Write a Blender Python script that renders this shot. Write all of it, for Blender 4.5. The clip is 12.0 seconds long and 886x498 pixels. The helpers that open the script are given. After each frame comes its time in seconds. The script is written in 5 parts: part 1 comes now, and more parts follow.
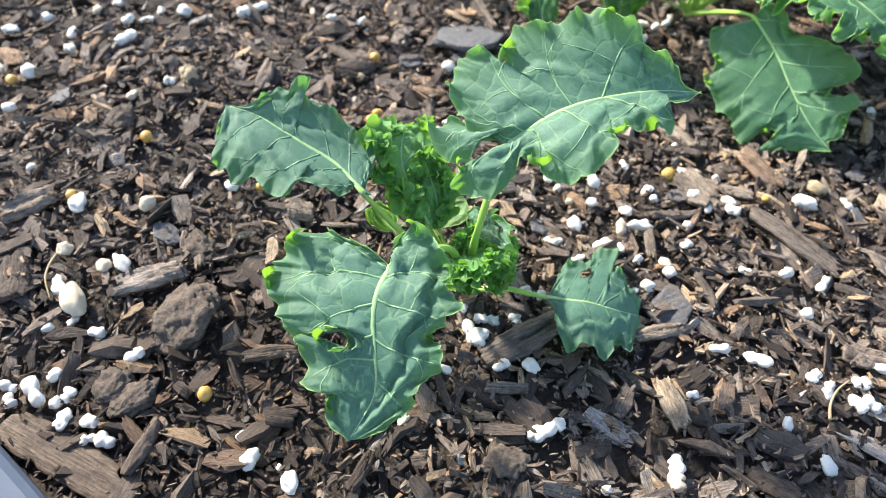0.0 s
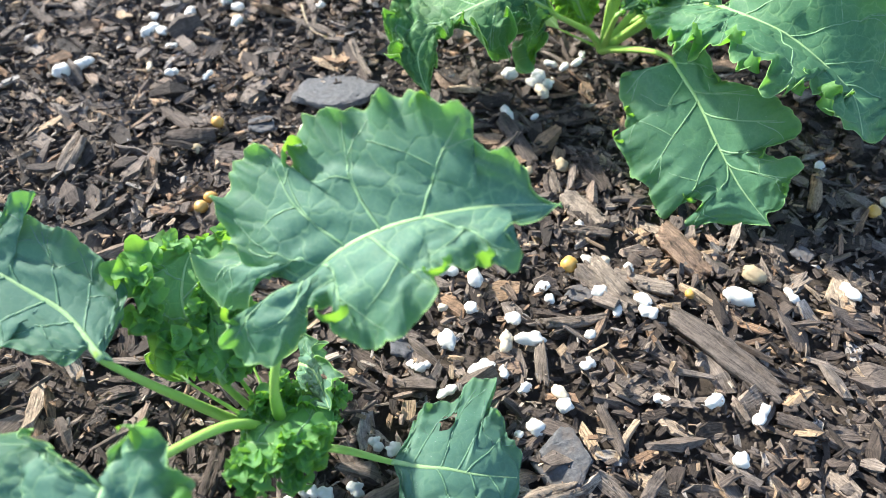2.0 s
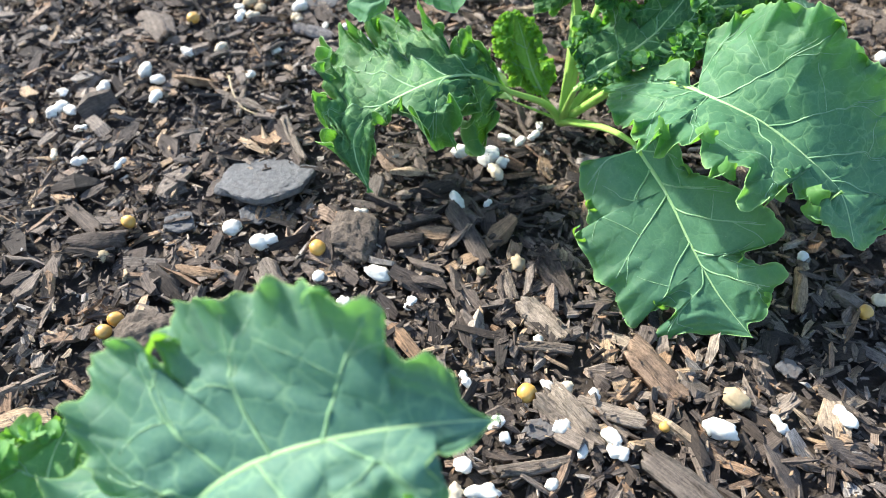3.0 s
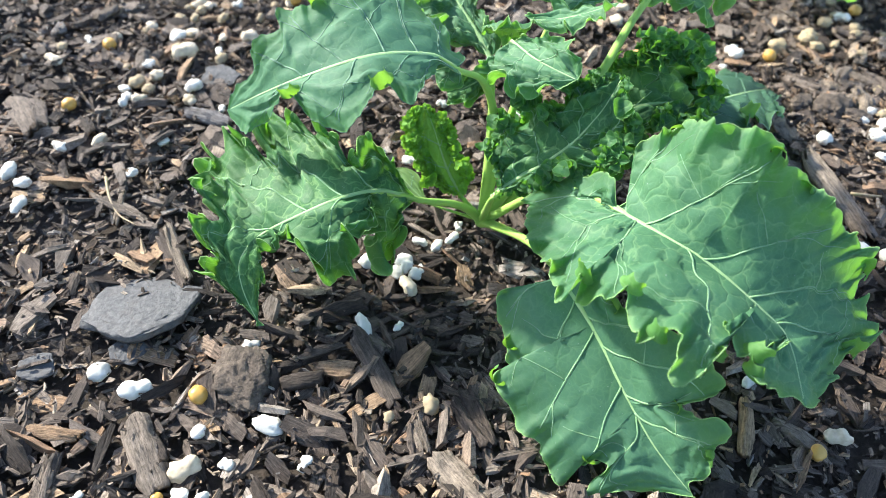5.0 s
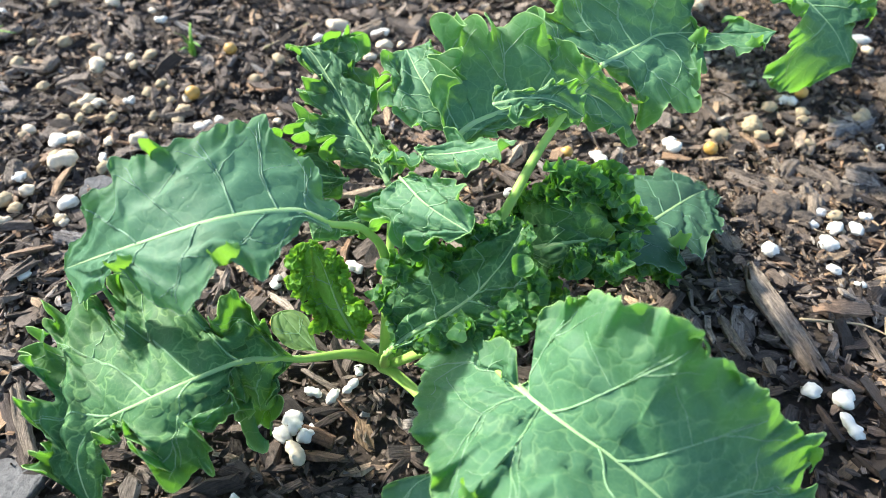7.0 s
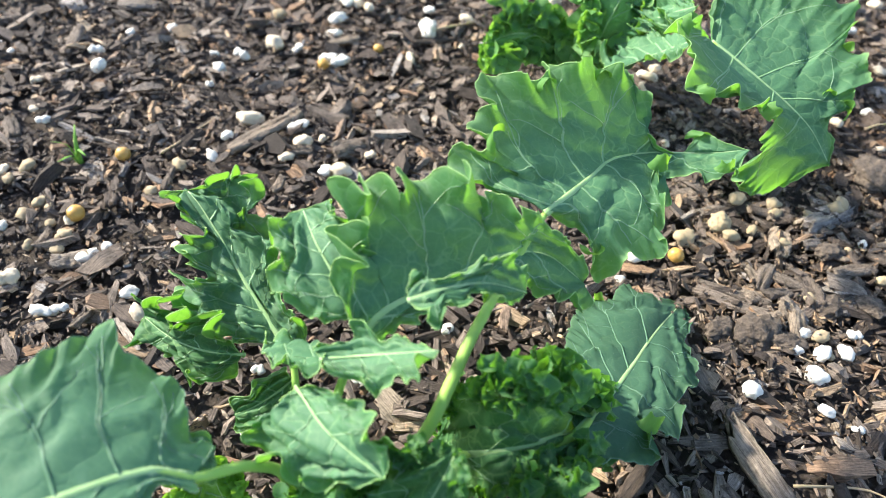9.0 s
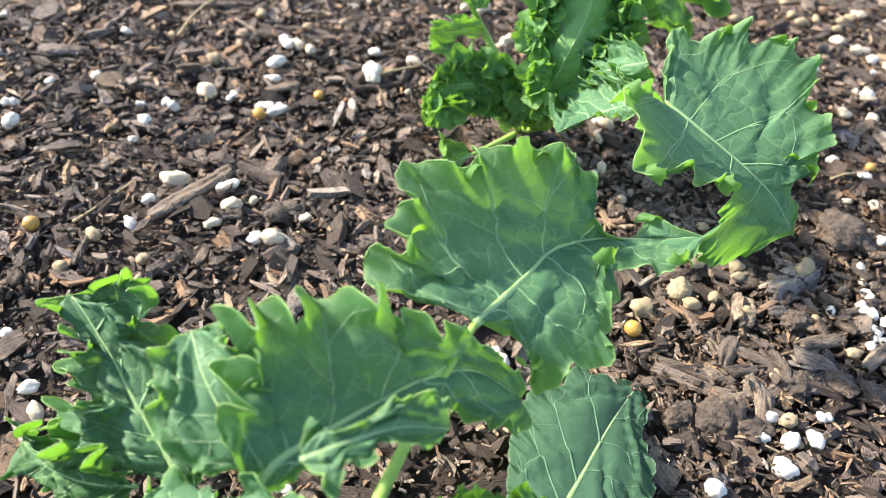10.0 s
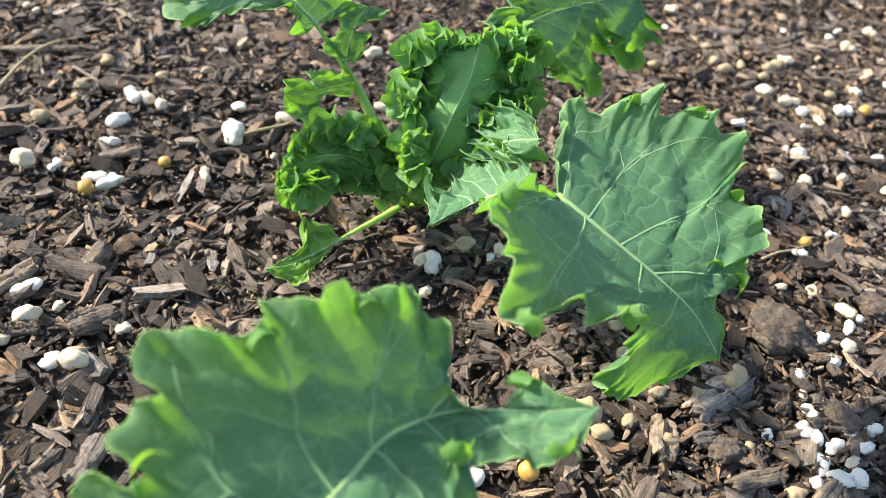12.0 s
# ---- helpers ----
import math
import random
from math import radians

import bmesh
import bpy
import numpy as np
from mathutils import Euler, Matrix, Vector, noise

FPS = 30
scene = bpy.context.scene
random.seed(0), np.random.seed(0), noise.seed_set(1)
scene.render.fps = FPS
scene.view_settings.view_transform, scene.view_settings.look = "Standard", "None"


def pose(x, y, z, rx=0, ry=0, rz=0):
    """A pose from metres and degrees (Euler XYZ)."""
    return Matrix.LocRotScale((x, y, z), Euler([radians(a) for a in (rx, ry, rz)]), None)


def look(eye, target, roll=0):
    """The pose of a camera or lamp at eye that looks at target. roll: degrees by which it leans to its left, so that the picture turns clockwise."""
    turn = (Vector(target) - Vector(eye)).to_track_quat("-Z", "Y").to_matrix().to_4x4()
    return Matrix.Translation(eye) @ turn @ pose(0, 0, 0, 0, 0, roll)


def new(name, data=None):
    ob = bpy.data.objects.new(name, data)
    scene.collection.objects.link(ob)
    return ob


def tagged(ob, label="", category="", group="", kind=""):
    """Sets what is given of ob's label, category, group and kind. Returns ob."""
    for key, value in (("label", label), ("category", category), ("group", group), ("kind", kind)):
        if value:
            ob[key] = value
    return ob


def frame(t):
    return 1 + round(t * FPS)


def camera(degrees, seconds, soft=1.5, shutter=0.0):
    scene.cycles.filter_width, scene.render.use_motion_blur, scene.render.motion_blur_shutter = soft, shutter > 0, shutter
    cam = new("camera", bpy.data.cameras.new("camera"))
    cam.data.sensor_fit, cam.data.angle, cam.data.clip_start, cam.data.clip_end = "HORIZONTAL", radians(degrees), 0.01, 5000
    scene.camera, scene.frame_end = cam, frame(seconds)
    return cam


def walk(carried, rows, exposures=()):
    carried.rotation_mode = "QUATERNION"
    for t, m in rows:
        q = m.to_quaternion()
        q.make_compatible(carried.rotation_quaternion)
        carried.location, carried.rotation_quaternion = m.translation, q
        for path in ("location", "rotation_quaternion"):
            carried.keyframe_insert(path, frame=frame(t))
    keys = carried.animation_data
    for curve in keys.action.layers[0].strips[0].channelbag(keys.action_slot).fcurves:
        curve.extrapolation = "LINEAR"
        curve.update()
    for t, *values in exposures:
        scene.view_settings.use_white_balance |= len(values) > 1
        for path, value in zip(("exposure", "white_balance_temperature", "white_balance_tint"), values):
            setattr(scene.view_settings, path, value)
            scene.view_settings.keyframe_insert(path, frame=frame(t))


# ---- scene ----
cam = camera(60.3, 12.0, 0.9)
cam.data.dof.use_dof, cam.data.dof.focus_distance, cam.data.dof.aperture_fstop = True, 0.27, 13.5
PATH = [
    (0, (-0.001, -0.003, 0.274), (0.018, 1.282, -1.258), 1.7),
    (0.5, (0.012, 0.009, 0.266), (0.031, 1.304, -1.258), 1.1),
    (1, (0.024, 0.036, 0.257), (0.048, 1.335, -1.264), 0.6),
    (1.5, (0.038, 0.06, 0.25), (0.079, 1.36, -1.27), 0.6),
    (2, (0.056, 0.083, 0.241), (0.121, 1.383, -1.277), 0.7),
    (2.5, (0.062, 0.116, 0.245), (0.158, 1.424, -1.266), 1.0),
    (3, (0.073, 0.141, 0.239), (0.2, 1.451, -1.267), 1.1),
    (3.5, (0.082, 0.161, 0.24), (0.238, 1.473, -1.261), 1.3),
    (3.7, (0.085, 0.166, 0.242), (0.257, 1.473, -1.261), 1.7),
    (5.3, (0.105, 0.207, 0.241), (0.361, 1.521, -1.244), 3.3),
    (5.5, (0.11, 0.211, 0.24), (0.375, 1.526, -1.243), 3.4),
    (6, (0.118, 0.228, 0.244), (0.401, 1.55, -1.23), 3.7),
    (6.5, (0.126, 0.247, 0.246), (0.427, 1.578, -1.216), 3.7),
    (6.7, (0.132, 0.251, 0.244), (0.432, 1.597, -1.205), 3.4),
    (8.5, (0.157, 0.307, 0.244), (0.545, 1.652, -1.184), 3.7),
    (9, (0.168, 0.328, 0.244), (0.575, 1.683, -1.169), 3.5),
    (9.5, (0.183, 0.35, 0.244), (0.625, 1.703, -1.16), 3.9),
    (10, (0.193, 0.362, 0.245), (0.666, 1.717, -1.148), 4.3),
    (10.5, (0.208, 0.375, 0.239), (0.719, 1.723, -1.147), 5.1),
    (11, (0.222, 0.392, 0.229), (0.765, 1.734, -1.151), 5.6),
    (11.5, (0.237, 0.412, 0.224), (0.824, 1.749, -1.143), 6.7),
    (12, (0.246, 0.421, 0.226), (0.868, 1.764, -1.119), 7.1),
]
walk(cam, [(t, look(eye, target, roll)) for t, eye, target, roll in PATH], [(0.0, 1.33, 6500, 10), (1.5, 1.34, 6250, 8), (3.5, 1.36, 6150, 7), (6.0, 1.38, 6200, 7), (8.5, 1.38, 6450, 8), (9.5, 1.4, 6500, 9), (10.0, 1.38, 6750, 13), (10.5, 1.36, 6900, 14), (11.5, 1.27, 7500, 15), (12.0, 1.23, 6900, 10)])

# ---- world, sun ----
SUN_ELEV, SUN_AZIM = 35.5, 139.0            # degrees; azimuth counted from +x towards +y
world = bpy.data.worlds.new("world")
scene.world = world
world.use_nodes = True
wn = world.node_tree
sky = wn.nodes.new("ShaderNodeTexSky")
sky.sky_type, sky.sun_disc = 'NISHITA', False
sky.sun_elevation, sky.sun_rotation = radians(SUN_ELEV), radians(90 - SUN_AZIM)
wn.links.new(sky.outputs[0], wn.nodes["Background"].inputs[0])
wn.nodes["Background"].inputs[1].default_value = 0.15
sun = new("sun", bpy.data.lights.new("sun", 'SUN'))
sun.data.energy, sun.data.angle, sun.data.color = 4.5, radians(3.0), (1.0, 0.93, 0.80)
sun_way = Vector((math.cos(radians(SUN_AZIM)) * math.cos(radians(SUN_ELEV)), math.sin(radians(SUN_AZIM)) * math.cos(radians(SUN_ELEV)), math.sin(radians(SUN_ELEV))))
sun.matrix_world = look(sun_way * 10, (0, 0, 0))


# ---- materials ----
class Nodes:
    """A small builder for node materials."""

    def __init__(self, name):
        self.mat = bpy.data.materials.new(name)
        self.mat.use_nodes = True
        self.t = self.mat.node_tree
        self.t.nodes.clear()

    def add(self, kind, ins=None, **props):
        n = self.t.nodes.new(kind)
        for k, v in props.items():
            setattr(n, k, v)
        for k, v in (ins or {}).items():
            if isinstance(v, bpy.types.NodeSocket):
                self.t.links.new(v, n.inputs[k])
            else:
                n.inputs[k].default_value = v
        return n

    def mix(self, fac, a, b, blend='MIX'):
        n = self.add("ShaderNodeMix", data_type='RGBA', blend_type=blend)
        for sock, v in ((n.inputs[0], fac), (n.inputs[6], a), (n.inputs[7], b)):
            if isinstance(v, bpy.types.NodeSocket):
                self.t.links.new(v, sock)
            else:
                sock.default_value = v
        return n.outputs[2]

    def ramp(self, fac, stops, interp='LINEAR'):
        n = self.add("ShaderNodeValToRGB", {0: fac})
        n.color_ramp.interpolation = interp
        while len(n.color_ramp.elements) < len(stops):
            n.color_ramp.elements.new(0.5)
        for e, (p, c) in zip(n.color_ramp.elements, stops):
            e.position, e.color = p, (*c, 1) if len(c) == 3 else c
        return n.outputs[0]

    def noise(self, vec, scale, detail=4, rough=0.6):
        return self.add("ShaderNodeTexNoise", {"Vector": vec, "Scale": scale, "Detail": detail, "Roughness": rough}).outputs[0]

    def math(self, op, a, b=0.0):
        return self.add("ShaderNodeMath", {0: a, 1: b}, operation=op).outputs[0]

    def out(self, shader):
        self.add("ShaderNodeOutputMaterial", {0: shader})
        return self.mat


def grey(v):
    return (v, v, v)


def leaf_material(name, base, dark, edge, through_col, bloom=0.36, gloss=0.56, net_amount=0.28, relief=0.26):
    """A kale leaf: waxy bloom, net of fine veins in shallow furrows, pale rim, light shining through."""
    m = Nodes(name)
    pos = m.add("ShaderNodeNewGeometry").outputs["Position"]
    uv = m.add("ShaderNodeUVMap").outputs[0]
    v = m.add("ShaderNodeSeparateXYZ", {0: uv}).outputs[1]
    big = m.noise(pos, 38.0, 4)
    mid = m.noise(pos, 210.0, 4)
    fine = m.noise(pos, 1100.0, 3)
    col = m.mix(m.ramp(big, [(0.35, grey(0)), (0.65, grey(1))]), (*dark, 1), (*base, 1))
    col = m.mix(m.math('MULTIPLY', m.ramp(mid, [(0.42, grey(0)), (0.70, grey(1))]), 0.22), col, (base[0] * 1.35, base[1] * 1.22, base[2] * 1.45, 1))
    warp = m.add("ShaderNodeVectorMath", {0: pos, 1: m.add("ShaderNodeVectorMath", {0: m.add("ShaderNodeTexNoise", {"Vector": pos, "Scale": 160.0}).outputs[1], "Scale": 0.006}, operation='SCALE').outputs[0]}, operation='ADD').outputs[0]
    net = m.add("ShaderNodeTexVoronoi", {"Vector": warp, "Scale": 118.0}, feature='DISTANCE_TO_EDGE').outputs[0]
    net2 = m.add("ShaderNodeTexVoronoi", {"Vector": warp, "Scale": 420.0}, feature='DISTANCE_TO_EDGE').outputs[0]
    vein = m.ramp(net, [(0.0, grey(1)), (0.020, grey(0.6)), (0.042, grey(0))])
    vein2 = m.ramp(net2, [(0.0, grey(1)), (0.10, grey(0))])
    col = m.mix(m.math('MULTIPLY', vein, net_amount), col, (*edge, 1))
    col = m.mix(m.math('MULTIPLY', vein2, 0.10), col, (*edge, 1))
    rim = m.ramp(v, [(0.0, grey(0)), (0.955, grey(0)), (1.0, grey(0.5))])
    col = m.mix(rim, col, (*edge, 1))
    speck = m.ramp(m.noise(pos, 1600.0, 1), [(0.765, grey(0)), (0.79, grey(1))])
    col = m.mix(m.math('MULTIPLY', speck, 0.45), col, (0.55, 0.6, 0.5, 1))
    h = m.math('ADD', m.math('MULTIPLY', m.ramp(net, [(0.0, grey(0)), (0.10, grey(0.7)), (0.30, grey(1))]), 0.62), m.math('MULTIPLY', fine, 0.15))
    h = m.math('ADD', h, m.math('MULTIPLY', mid, 0.25))
    bump = m.add("ShaderNodeBump", {"Strength": relief, "Distance": 0.0010, "Height": h}).outputs[0]
    rough = m.ramp(mid, [(0.2, grey(gloss)), (0.8, grey(gloss + 0.2))])
    p = m.add("ShaderNodeBsdfPrincipled", {"Base Color": col, "Roughness": rough, "Normal": bump, "Specular IOR Level": bloom})
    tcol = m.mix(m.math('MULTIPLY', vein, 0.35), (*through_col, 1), (through_col[0] * 0.55, through_col[1] * 0.62, through_col[2], 1))
    tr = m.add("ShaderNodeBsdfTranslucent", {"Color": tcol, "Normal": bump}).outputs[0]
    thin = m.ramp(v, [(0.0, grey(0.10)), (0.55, grey(0.17)), (0.88, grey(0.40))])
    return m.out(m.add("ShaderNodeMixShader", {0: thin, 1: p.outputs[0], 2: tr}).outputs[0])


def stem_material(name, a, b):
    m = Nodes(name)
    pos = m.add("ShaderNodeNewGeometry").outputs["Position"]
    n = m.noise(pos, 120.0, 4)
    col = m.mix(n, (*a, 1), (*b, 1))
    bump = m.add("ShaderNodeBump", {"Strength": 0.3, "Distance": 0.0006, "Height": m.noise(pos, 700.0, 3)}).outputs[0]
    p = m.add("ShaderNodeBsdfPrincipled", {"Base Color": col, "Roughness": 0.5, "Specular IOR Level": 0.3, "Normal": bump, "Subsurface Weight": 0.15, "Subsurface Radius": (0.002, 0.003, 0.001), "Subsurface Scale": 1.0})
    return m.out(p.outputs[0])


def damp_and_shade(m, pos):
    """Ragged dark patches: wet mulch by the first plant, painted shade by the third."""
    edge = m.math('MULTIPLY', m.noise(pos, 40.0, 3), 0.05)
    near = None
    # wet spot first, two plain darker spots, then one coloured for leaf shade
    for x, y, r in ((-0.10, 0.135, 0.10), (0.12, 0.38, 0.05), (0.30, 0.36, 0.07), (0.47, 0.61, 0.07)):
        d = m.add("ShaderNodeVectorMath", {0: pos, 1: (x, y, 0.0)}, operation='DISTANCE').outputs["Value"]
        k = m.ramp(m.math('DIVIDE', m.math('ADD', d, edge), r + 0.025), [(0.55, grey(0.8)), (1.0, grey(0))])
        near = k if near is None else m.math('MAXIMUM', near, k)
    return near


def bark_material(name, per_island, tones):
    """Shredded bark and wood: each chip its own brown, with fibres along it, pale scuffs and dark soil dust."""
    m = Nodes(name)
    geo = m.add("ShaderNodeNewGeometry")
    pos = geo.outputs["Position"]
    if per_island:
        rnd = geo.outputs["Random Per Island"]
        along = m.add("ShaderNodeMapping", {"Vector": m.add("ShaderNodeUVMap").outputs[0], "Scale": (180.0, 1700.0, 1.0)}).outputs[0]
    else:
        rnd = m.add("ShaderNodeObjectInfo").outputs["Random"]
        shift = m.add("ShaderNodeCombineXYZ", {0: m.math('MULTIPLY', rnd, 37.0), 1: m.math('MULTIPLY', rnd, 91.0)}).outputs[0]
        along = m.add("ShaderNodeVectorMath", {0: m.add("ShaderNodeMapping", {"Vector": m.add("ShaderNodeTexCoord").outputs["Object"], "Scale": (4.5, 16.0, 3.0)}).outputs[0], 1: shift}, operation='ADD').outputs[0]
    tone = m.ramp(rnd, tones)
    # chip tone multiplied down in the wet and painted-shade patches
    tone = m.mix(damp_and_shade(m, pos), tone, m.mix(1.0, tone, (0.42, 0.38, 0.36, 1), 'MULTIPLY'))
    fibre = m.noise(along, 1.0, 5, 0.65)
    rough = m.noise(pos, 900.0, 4, 0.7)
    blot = m.noise(pos, 140.0, 4)
    grain = m.math('ADD', m.math('MULTIPLY', fibre, 0.7), m.math('MULTIPLY', rough, 0.3))
    col = m.mix(m.ramp(grain, [(0.36, grey(0.0)), (0.64, grey(1.0))]), m.mix(1.0, tone, (0.34, 0.32, 0.31, 1), 'MULTIPLY'), m.mix(1.0, tone, (1.45, 1.42, 1.40, 1), 'MULTIPLY'))
    col = m.mix(m.math('MULTIPLY', m.ramp(blot, [(0.50, grey(0)), (0.72, grey(1))]), 0.55), col, (0.028, 0.022, 0.018, 1))
    bump = m.add("ShaderNodeBump", {"Strength": 1.0, "Distance": 0.0016, "Height": grain}).outputs[0]
    p = m.add("ShaderNodeBsdfPrincipled", {"Base Color": col, "Roughness": m.ramp(grain, [(0.2, grey(0.6)), (0.8, grey(0.9))]), "Normal": bump, "Specular IOR Level": 0.3})
    return m.out(p.outputs[0])


def speckled_material(name, a, b, dirt, scale=500.0, rough=0.8, amount=0.35, bump=0.6, sub=0.0):
    m = Nodes(name)
    pos = m.add("ShaderNodeNewGeometry").outputs["Position"]
    rnd = m.add("ShaderNodeObjectInfo").outputs["Random"]
    off = m.add("ShaderNodeVectorMath", {0: pos, 1: m.add("ShaderNodeCombineXYZ", {0: rnd, 1: rnd, 2: rnd}).outputs[0]}, operation='ADD').outputs[0]
    n1 = m.noise(off, scale, 5, 0.65)
    n2 = m.noise(off, scale * 0.35, 3)
    col = m.mix(m.ramp(n1, [(0.3, grey(0)), (0.7, grey(1))]), (*a, 1), (*b, 1))
    col = m.mix(m.math('MULTIPLY', m.ramp(n2, [(0.50, grey(0)), (0.72, grey(1))]), m.math('MULTIPLY', rnd, amount * 2)), col, (*dirt, 1))
    bm_ = m.add("ShaderNodeBump", {"Strength": bump, "Distance": 0.0008, "Height": n1}).outputs[0]
    p = m.add("ShaderNodeBsdfPrincipled", {"Base Color": col, "Roughness": rough, "Normal": bm_, "Subsurface Weight": sub, "Subsurface Radius": (0.003, 0.003, 0.003), "Subsurface Scale": 1.0})
    return m.out(p.outputs[0])


def soil_material():
    m = Nodes("soil")
    pos = m.add("ShaderNodeNewGeometry").outputs["Position"]
    n1 = m.noise(pos, 260.0, 7, 0.75)
    n2 = m.noise(pos, 14.0, 4)
    col = m.ramp(n1, [(0.25, (0.020, 0.015, 0.012)), (0.5, (0.062, 0.046, 0.035)), (0.72, (0.120, 0.090, 0.068)), (0.85, (0.19, 0.14, 0.105))])
    col = m.mix(m.math('MULTIPLY', n2, 0.4), col, (0.040, 0.029, 0.022, 1))
    bump = m.add("ShaderNodeBump", {"Strength": 1.0, "Distance": 0.003, "Height": n1}).outputs[0]
    p = m.add("ShaderNodeBsdfPrincipled", {"Base Color": col, "Roughness": 0.9, "Normal": bump})
    return m.out(p.outputs[0])


LEAF_BLUE = leaf_material("leaf_blue_green", (0.080, 0.180, 0.124), (0.062, 0.150, 0.104), (0.30, 0.48, 0.22), (0.20, 0.48, 0.05))
LEAF_BLUE_SMOOTH = leaf_material("leaf_smooth_blue_green", (0.078, 0.174, 0.120), (0.062, 0.148, 0.102), (0.24, 0.40, 0.20), (0.20, 0.48, 0.05), net_amount=0.10, relief=0.16)
LEAF_SEA = leaf_material("leaf_sea_green", (0.070, 0.180, 0.088), (0.052, 0.145, 0.070), (0.29, 0.48, 0.20), (0.24, 0.56, 0.04))
LEAF_SEA_SMOOTH = leaf_material("leaf_smooth_sea_green", (0.070, 0.174, 0.096), (0.054, 0.144, 0.078), (0.24, 0.42, 0.18), (0.22, 0.52, 0.04), net_amount=0.12, relief=0.18)
LEAF_GREEN = leaf_material("leaf_mid_green", (0.050, 0.150, 0.054), (0.036, 0.114, 0.040), (0.30, 0.50, 0.17), (0.20, 0.50, 0.03), net_amount=0.36)
LEAF_BRIGHT = leaf_material("leaf_bright_green", (0.17, 0.36, 0.05), (0.12, 0.28, 0.04), (0.36, 0.55, 0.14), (0.32, 0.60, 0.04))
# smooth sea green darkened to stand for the shadow of higher leaves
LEAF_SHADED = leaf_material("leaf_dull_shaded", (0.050, 0.124, 0.072), (0.038, 0.100, 0.058), (0.16, 0.28, 0.13), (0.10, 0.28, 0.02), bloom=0.25, gloss=0.6, net_amount=0.12, relief=0.16)
LEAF_FRESH = leaf_material("leaf_fresh_green", (0.135, 0.310, 0.098), (0.100, 0.245, 0.076), (0.32, 0.52, 0.16), (0.30, 0.60, 0.05), net_amount=0.30)
# leaf green brightened to stand for sun shining through the upturned lobes
FLAP = leaf_material("leaf_lobe_lit_through", (0.100, 0.240, 0.070), (0.080, 0.200, 0.056), (0.32, 0.52, 0.16), (0.32, 0.62, 0.04))
COTYLEDON = leaf_material("leaf_pale", (0.20, 0.33, 0.12), (0.15, 0.27, 0.10), (0.34, 0.45, 0.18), (0.32, 0.52, 0.10), net_amount=0.1)
STEM = stem_material("stem_green", (0.27, 0.45, 0.085), (0.35, 0.53, 0.13))
VEIN = stem_material("vein_pale", (0.16, 0.31, 0.145), (0.22, 0.37, 0.18))
VEIN_DULL = stem_material("vein_dull", (0.086, 0.186, 0.105), (0.115, 0.225, 0.13))
MIDRIB = stem_material("midrib_pale", (0.25, 0.41, 0.17), (0.34, 0.49, 0.23))
RIM = stem_material("leaf_rim", (0.19, 0.38, 0.10), (0.28, 0.47, 0.15))
BARK_TONES = [(0.000, (0.042, 0.033, 0.028)), (0.200, (0.082, 0.063, 0.051)), (0.420, (0.131, 0.103, 0.086)), (0.600, (0.199, 0.161, 0.133)), (0.760, (0.292, 0.240, 0.197)), (0.850, (0.299, 0.184, 0.110)), (0.930, (0.497, 0.367, 0.236)), (1.000, (0.373, 0.348, 0.327))]
WOOD_TONES = [(0.000, (0.113, 0.090, 0.076)), (0.350, (0.188, 0.155, 0.129)), (0.600, (0.254, 0.205, 0.162)), (0.800, (0.320, 0.260, 0.202)), (1.000, (0.226, 0.210, 0.207))]
STRAW = stem_material("dry_straw", (0.30, 0.22, 0.13), (0.42, 0.33, 0.21))
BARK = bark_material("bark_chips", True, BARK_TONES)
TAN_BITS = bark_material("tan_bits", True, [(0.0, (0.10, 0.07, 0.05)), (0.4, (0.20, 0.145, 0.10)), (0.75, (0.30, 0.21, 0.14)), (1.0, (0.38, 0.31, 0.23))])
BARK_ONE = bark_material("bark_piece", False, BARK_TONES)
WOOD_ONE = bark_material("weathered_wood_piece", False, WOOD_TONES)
PERLITE = speckled_material("perlite", (0.72, 0.69, 0.63), (0.60, 0.57, 0.50), (0.42, 0.36, 0.28), 420.0, 0.85, 0.30, 0.35, 0.2)
PERLITE_CREAM = speckled_material("perlite_weathered", (0.66, 0.56, 0.42), (0.56, 0.46, 0.33), (0.32, 0.24, 0.16), 420.0, 0.85, 0.4, 0.8, 0.15)
PRILL = speckled_material("fertiliser_prill", (0.58, 0.34, 0.08), (0.48, 0.27, 0.06), (0.30, 0.20, 0.08), 300.0, 0.4, 0.3, 0.2, 0.1)
STONE = speckled_material("grey_stone", (0.050, 0.050, 0.054), (0.135, 0.130, 0.132), (0.11, 0.085, 0.07), 420.0, 0.75, 0.5, 1.2)
STONE_TAN = speckled_material("tan_stone", (0.42, 0.33, 0.20), (0.30, 0.23, 0.14), (0.14, 0.10, 0.07), 300.0, 0.8)
CLOD = speckled_material("soil_clod", (0.045, 0.034, 0.027), (0.17, 0.13, 0.10), (0.02, 0.016, 0.013), 520.0, 0.95, 0.6, 1.6)
SOIL = soil_material()
FRAME_PAINT = speckled_material("bed_edge_paint", (0.075, 0.098, 0.145), (0.058, 0.078, 0.118), (0.12, 0.12, 0.12), 60.0, 0.75, 0.2, 0.15)


